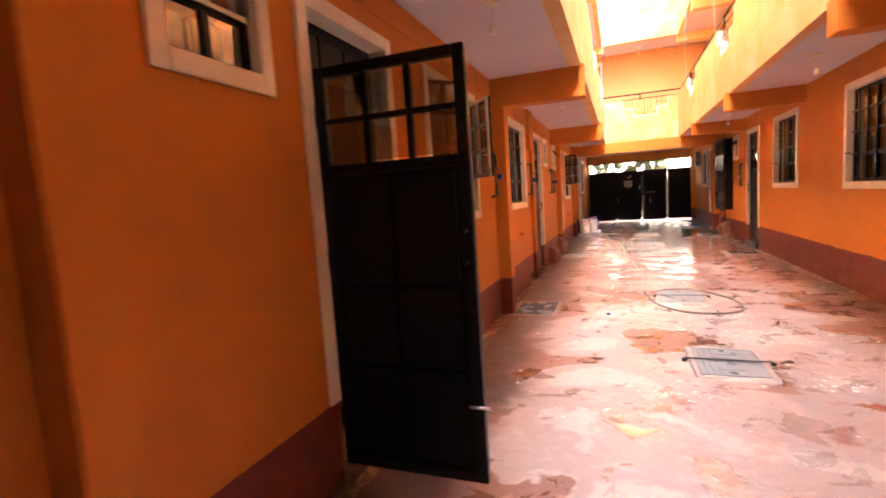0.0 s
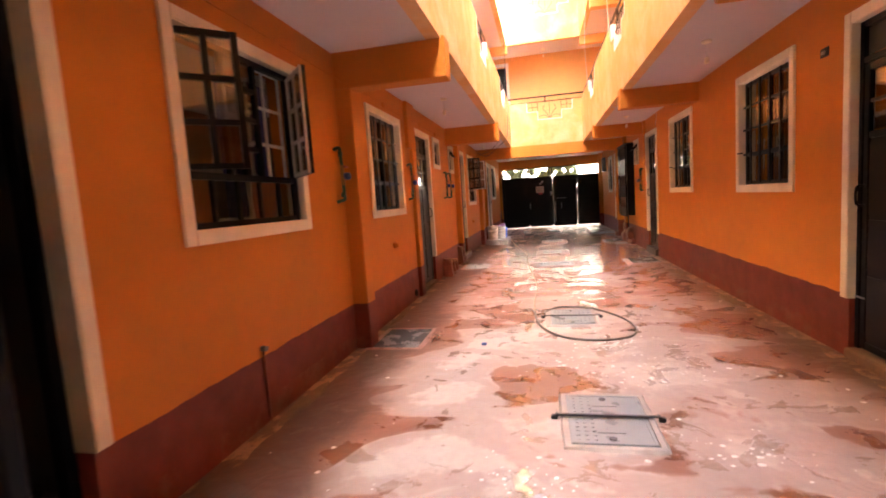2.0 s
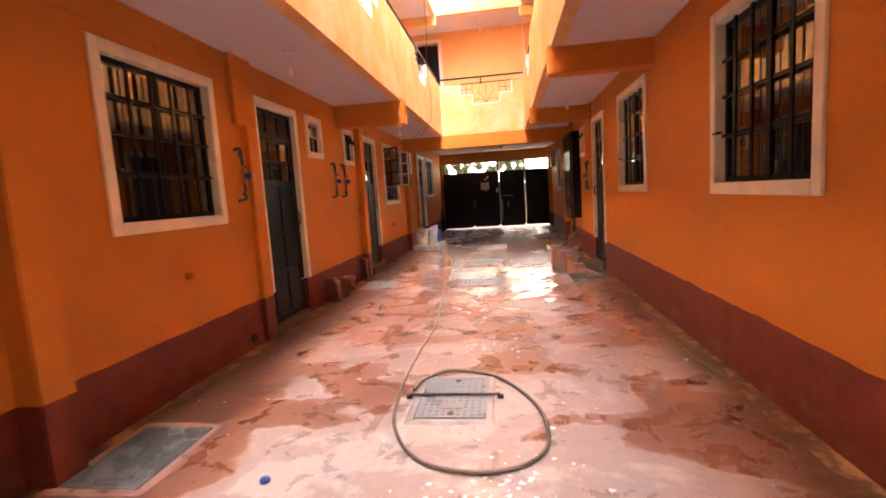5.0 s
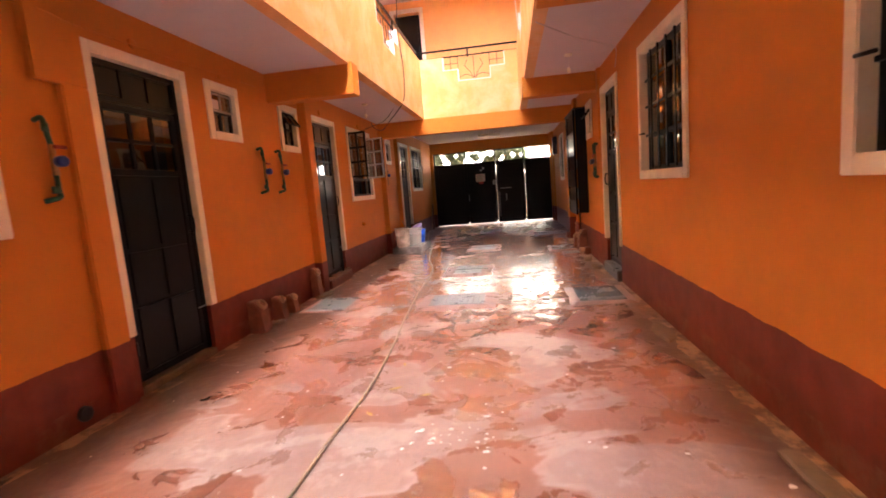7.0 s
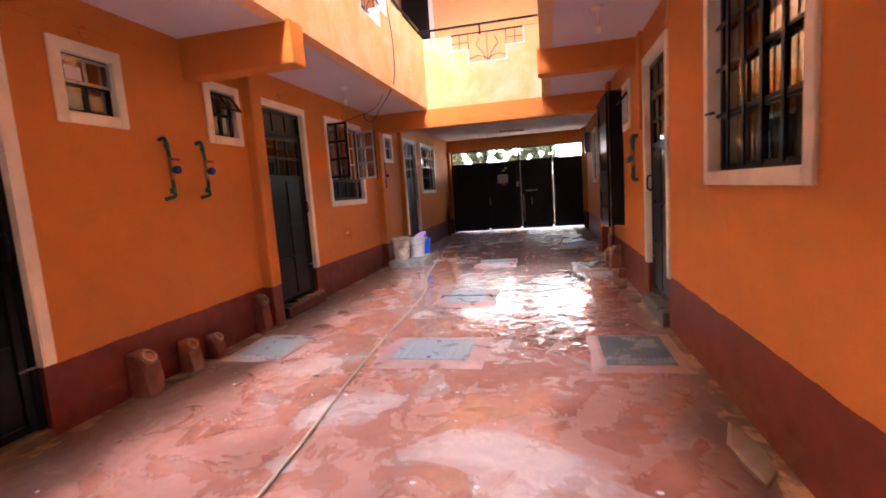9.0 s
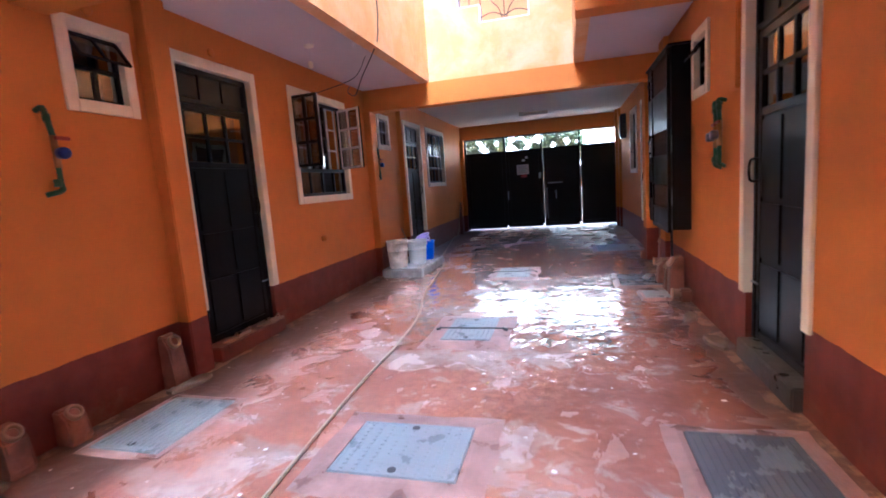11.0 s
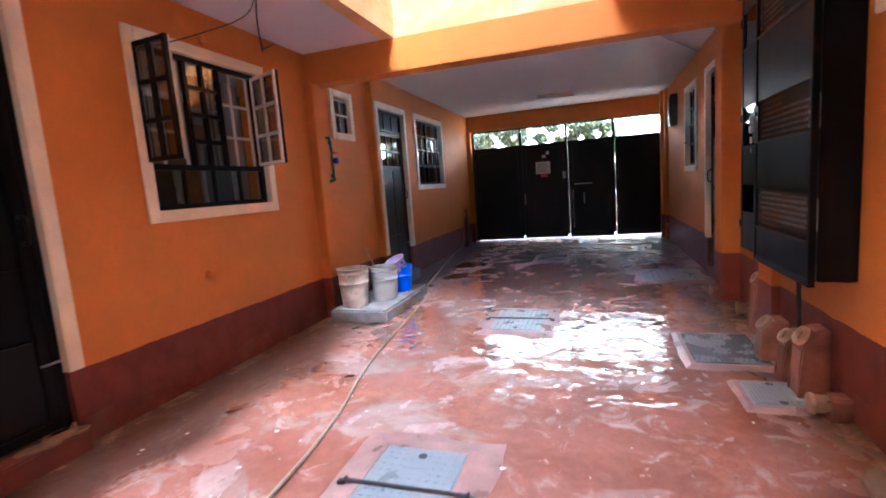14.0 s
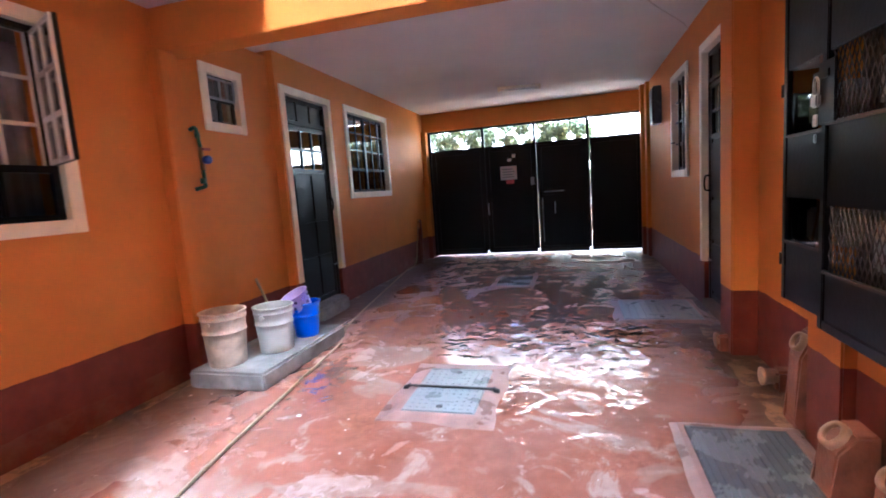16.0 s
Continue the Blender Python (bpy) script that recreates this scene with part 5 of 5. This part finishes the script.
near = [(-0.14, 5.68, zr), (-0.07, 5.09, zr), (0.12, 4.72, zr), (0.40, 4.61, zr), (0.65, 4.68, zr), (0.77, 4.90, zr), (0.73, 5.30, zr), (0.50, 5.71, zr), (0.17, 5.85, zr), (0.0, 5.67, zr), (-0.03, 5.47, 0.03)]
part("hose_loop", tube(near, 0.0105, 8, None, 8), M_HOSE_D, hose, "darker loop at the hose's end")

# foam flecks, with extra white bits standing in for glints
rng = random.Random(11)
bm = bmesh.new()
clusters = [(0.42, 4.42), (0.18, 4.05), (0.85, 4.0), (0.55, 3.75), (0.62, 4.62), (-0.1, 2.6), (0.9, 2.9), (0.5, 6.4)]
for i in range(640):
    x, y = rng.uniform(-1.5, 1.9), rng.uniform(1.8, 14.5)
    if i % 2:
        cx, cy = clusters[(i // 2) % len(clusters)]
        x, y = rng.gauss(cx, 0.16), rng.gauss(cy, 0.10)
    r = rng.choice((0.004, 0.005, 0.007, 0.012)) * rng.uniform(0.6, 1.4)
    a0 = rng.uniform(0, 6.3)
    ring = [bm.verts.new((x + r * rng.uniform(0.6, 1.2) * math.cos(a0 + k * 1.05) * 1.2, y + r * rng.uniform(0.6, 1.2) * math.sin(a0 + k * 1.05), 0.001)) for k in range(6)]
    top = bm.verts.new((x, y, 0.001 + r * 0.35))
    for k in range(6):
        bm.faces.new((ring[k], ring[(k + 1) % 6], top)).smooth = True
solid("soap_flecks_and_glints", bm, M_FOAM, "small white flecks of soap foam, some in place of glints, on the wet floor", "foam", "stuff")


def flat_stone(x, y, a, b, h, turn, label):
    bm = bmesh.new()
    n = 9
    rr = [rng.uniform(0.75, 1.1) for _ in range(n)]
    rings = [[bm.verts.new((a * s * rr[k] * math.cos(2 * math.pi * k / n), b * s * rr[k] * math.sin(2 * math.pi * k / n), z)) for k in range(n)] for s, z in ((1.0, 0.0), (0.98, h * 0.7), (0.8, h))]
    for p, q in zip(rings, rings[1:]):
        for k in range(n):
            bm.faces.new((p[k], p[(k + 1) % n], q[(k + 1) % n], q[k]))
    bm.faces.new(rings[-1])
    ob = solid("flat_stone", bm, M_STEP, label, "stone", "", "loose stones by the walls")
    ob.matrix_world = pose(x, y, 0.0, 0, 0, turn)


for x, y, a, b, h, r in ((1.90, 11.35, 0.13, 0.06, 0.03, 70), (1.93, 10.75, 0.16, 0.07, 0.03, 100), (1.92, 7.9, 0.28, 0.07, 0.02, 88), (1.93, 6.0, 0.30, 0.06, 0.02, 92), (-1.55, 9.75, 0.16, 0.07, 0.03, 80),
                         (-1.58, 8.55, 0.10, 0.05, 0.03, 60), (-1.60, 3.3, 0.4, 0.05, 0.015, 89), (-1.62, 5.6, 0.4, 0.04, 0.015, 91)):
    flat_stone(x, y, a, b, h, r, "dirty flat cement lump against the wall foot")

# worn slippers on the doorstep
for k, (y, t) in enumerate(((10.33, 70), (10.50, 85), (10.76, 62), (10.9, 75))):
    sl = thing("slipper", pose(XL + 0.045, y, 0.116, 0, 0, t), "worn pale rubber slipper on the doorstep", "slipper", "slippers on the step")
    bm = lathe([(0.04, 0.0), (0.042, 0.006), (0.04, 0.014)], 16, None, Matrix.Diagonal((2.2, 0.95, 1, 1)))
    part("sole", bm, M_PIPE_PALE, sl)
    part("strap", tube([(0.02, -0.035, 0.012), (0.03, 0.0, 0.05), (0.02, 0.035, 0.012)], 0.007, 6, None, 4), M_PIPE_PALE, sl)


# ---- lamps, wires and small fittings ----
def lamp_holder(x, y, z=Z1, drop=0.20):
    c = thing("lamp_holder", pose(x, y, z), "bare white pendant lamp holder under the soffit", "lamp", "pendant lamp holders")
    part("ceiling_rose", lathe([(0.02, -0.028), (0.044, -0.018), (0.046, 0.0)], 18), M_TRIM, c)
    part("flex", tube([(0, 0, -0.02), (0.004, 0, -drop * 0.5), (0, 0, -drop + 0.05)], 0.004, 6), M_WIRE_W, c)
    part("socket", lathe([(0.011, -drop + 0.055), (0.021, -drop + 0.045), (0.021, -drop), (0.017, -drop - 0.005)], 14), M_TRIM, c)
    return c


for x, y in ((-1.15, 2.46), (-1.18, 6.65), (-1.26, 11.33), (1.55, 5.5), (1.55, 9.8)):
    lamp_holder(x, y, Z1, 0.2)
for x, y in ((-1.2, 9.0), (1.5, 9.0), (0.2, 14.2)):
    lamp_holder(x, y, Z2, 0.2)
tl = thing("tube_light", pose(0.33, 17.68, 2.62, 0, 0, 12), "unlit fluorescent batten on the entrance ceiling", "lamp")
part("batten", box((-0.30, -0.025, -0.035), (0.30, 0.025, 0.0), 0.004), M_TRIM, tl)
part("tube", tube([(-0.28, 0, -0.05), (0.28, 0, -0.05)], 0.013, 10), M_TUBE, tl, "white glass tube")
for s in (-1, 1):
    part("end_cap", box((s * 0.285 - 0.012, -0.016, -0.066), (s * 0.285 + 0.012, 0.016, -0.03), 0.003), M_TRIM, tl)

eb = thing("fuse_box", pose(XR2, 17.68, 1.90), "grey fuse box on the wall beside the gate", "fuse box")
part("case", box((-0.10, -0.14, 0.0), (0.0, 0.14, 0.47), 0.008), M_COVER_D, eb)
part("cover", box((-0.112, -0.12, 0.03), (-0.10, 0.12, 0.44), 0.004), M_WIRE, eb)
sb = thing("socket_box", pose(XR, 4.56, 2.11), "open black conduit box set in the wall", "socket box")
part("rim", box((-0.008, -0.05, 0.0), (0.0, 0.05, 0.065), 0.003), M_WIRE, sb)
part("insert", box((-0.014, -0.02, 0.018), (-0.008, 0.03, 0.045), 0.003), M_STEEL, sb)
for y, z in ((11.98, 0.73), (5.72, 0.80)):
    pg = thing("wall_peg", on_west(y, z), "small cement-smeared pipe stub in the wall", "pipe stub", "wall stubs")
    part("stub", lathe([(0.036, 0), (0.030, 0.02), (0.026, 0.045), (0.014, 0.055)], 12, None, Matrix.Rotation(radians(90), 4, "X")), M_WALL_W, pg)
ps = thing("pipe_stub", on_west(3.02, 0.43), "short grey pipe stub above the dado", "pipe stub")
part("socket", tube([(0, 0.0, 0.03), (0, -0.035, 0.03)], 0.017, 12), M_COVER_D, ps)
part("drop_pipe", tube([(0.0, -0.010, 0.02), (0.0, -0.010, -0.40)], 0.008, 8), M_MAROON, ps)
dh = thing("drain_hole", on_west(6.48, 0.05), "round dark drain pipe mouth in the wall foot", "pipe")
part("ring", lathe([(0.045, 0), (0.045, 0.02), (0.034, 0.022), (0.032, 0.004)], 18, None, Matrix.Translation((0, 0, 0.04)) @ Matrix.Rotation(radians(90), 4, "X")), M_WIRE, dh)
for y in (0.65, 5.7, 7.3, 8.3, 9.55, 10.55, 12.2):
    jb = thing("conduit_plug", on_west(y, 2.345), "round painted-over conduit box above the opening", "conduit box", "conduit boxes")
    part("plug", lathe([(0.035, 0.0), (0.033, 0.012), (0.02, 0.016)], 14, None, Matrix.Translation((0, 0, 0.035)) @ Matrix.Rotation(radians(90), 4, "X")), M_WALL_W, jb)


def wire(pts, r, mat, label):
    w = thing("wire", pose(0, 0, 0), label, "cable", "loose cables")
    part("strand", tube(pts, r, 6, None, 5), mat, w)


wire([(VR - 0.03, 8.1, 5.1), (VR - 0.05, 8.15, 4.4), (VR - 0.03, 8.2, 3.75), (VR - 0.01, 8.22, 3.45)], 0.007, M_WIRE_W, "white cable hanging down the east parapet")
wire([(VR - 0.03, 11.5, 5.1), (VR - 0.06, 11.55, 4.4), (VR - 0.03, 11.6, 3.75), (VR - 0.01, 11.62, 3.45)], 0.007, M_WIRE_W, "white cable hanging down the east parapet")
wire([(VL + 0.03, 11.7, 5.1), (VL + 0.05, 11.65, 4.3), (VL + 0.02, 11.62, 3.7), (VL + 0.05, 11.66, 3.1), (VL + 0.02, 11.7, 2.7), (VL - 0.06, 11.75, 2.56), (-1.05, 12.0, 2.40), (-1.3, 12.35, 2.3), (-1.55, 12.7, 2.42), (-1.66, 13.0, 2.55)], 0.006, M_WIRE, "grey cable hanging from the parapet to the wall")
wire([(-0.95, 11.9, 2.57), (-1.15, 12.05, 2.42), (-1.4, 11.9, 2.3), (-1.62, 11.75, 2.22)], 0.004, M_WIRE, "thin black wire looping to the window")
wire([(XL + 0.012, 0.2, 2.33), (XL + 0.012, 2.3, 2.40), (XL + 0.012, 4.2, 2.38), (XL + 0.15, 4.5, 2.26), (XL + 0.012, 5.0, 2.38), (XL + 0.012, 6.4, 2.36), (XL + 0.06, 6.6, 2.36), (XL + 0.06, 6.8, 2.34), (XL + 0.03, 7.3, 2.36), (XL + 0.012, 8.9, 2.40)], 0.005, M_WALL_W, "painted-over cable run along the wall head")
wire([(XR2 - 0.01, 16.0, 2.59), (2.05, 15.8, 2.61), (1.63, 15.0, 2.612), (1.52, 14.5, 2.612), (1.5, 13.7, 2.60)], 0.005, M_WIRE_W, "thin white cable across the entrance ceiling")

wire([(1.13, 8.5, 2.55), (1.286, 8.79, 2.568), (1.55, 9.17, 2.568), (1.85, 9.50, 2.568), (XR - 0.012, 9.66, 2.55), (XR - 0.012, 9.72, 2.36)], 0.004, M_WIRE_W, "thin white cable across the soffit above the door")

# fallen leaves and small litter on the floor
M_DRY_LEAF = plain("dry_yellow_leaf", (0.50, 0.34, 0.09), 0.6, 0, 0.25, 20, 0.1)
for x, y, a, t in ((0.05, 6.95, 0.045, 30), (0.02, 7.35, 0.03, 110), (0.26, 6.85, 0.03, 200), (-0.02, 6.62, 0.035, 320), (0.46, 9.95, 0.022, 70), (0.30, 7.05, 0.018, 10), (-0.72, 12.65, 0.03, 150)):
    bm = bmesh.new()
    side_a = [bm.verts.new((a * u, 0.34 * a * math.sin(math.pi * (u + 1) / 2), 0.004 + 0.003 * u * u)) for u in (-1, -0.5, 0, 0.5, 1)]
    side_b = [bm.verts.new((a * u, -0.34 * a * math.sin(math.pi * (u + 1) / 2), 0.006 - 0.002 * u)) for u in (-0.5, 0, 0.5)]
    bm.faces.new(side_a + side_b[::-1])
    low = bmesh.ops.extrude_face_region(bm, geom=list(bm.faces))
    for v in low["geom"]:
        if isinstance(v, bmesh.types.BMVert):
            v.co.z -= 0.0025
    leaf_ob = solid("fallen_leaf", bm, M_DRY_LEAF, "small dry yellow leaf on the wet floor", "leaf", "", "fallen leaves")
    leaf_ob.matrix_world = pose(x, y, 0.001, 0, 0, t)
cap = thing("bottle_cap", pose(-0.55, 4.53, 0.0), "small blue plastic bottle cap on the floor", "bottle cap")
part("cap", lathe([(0.024, 0.0), (0.024, 0.014), (0.021, 0.018), (0.006, 0.019)], 16), M_BLUE, cap)
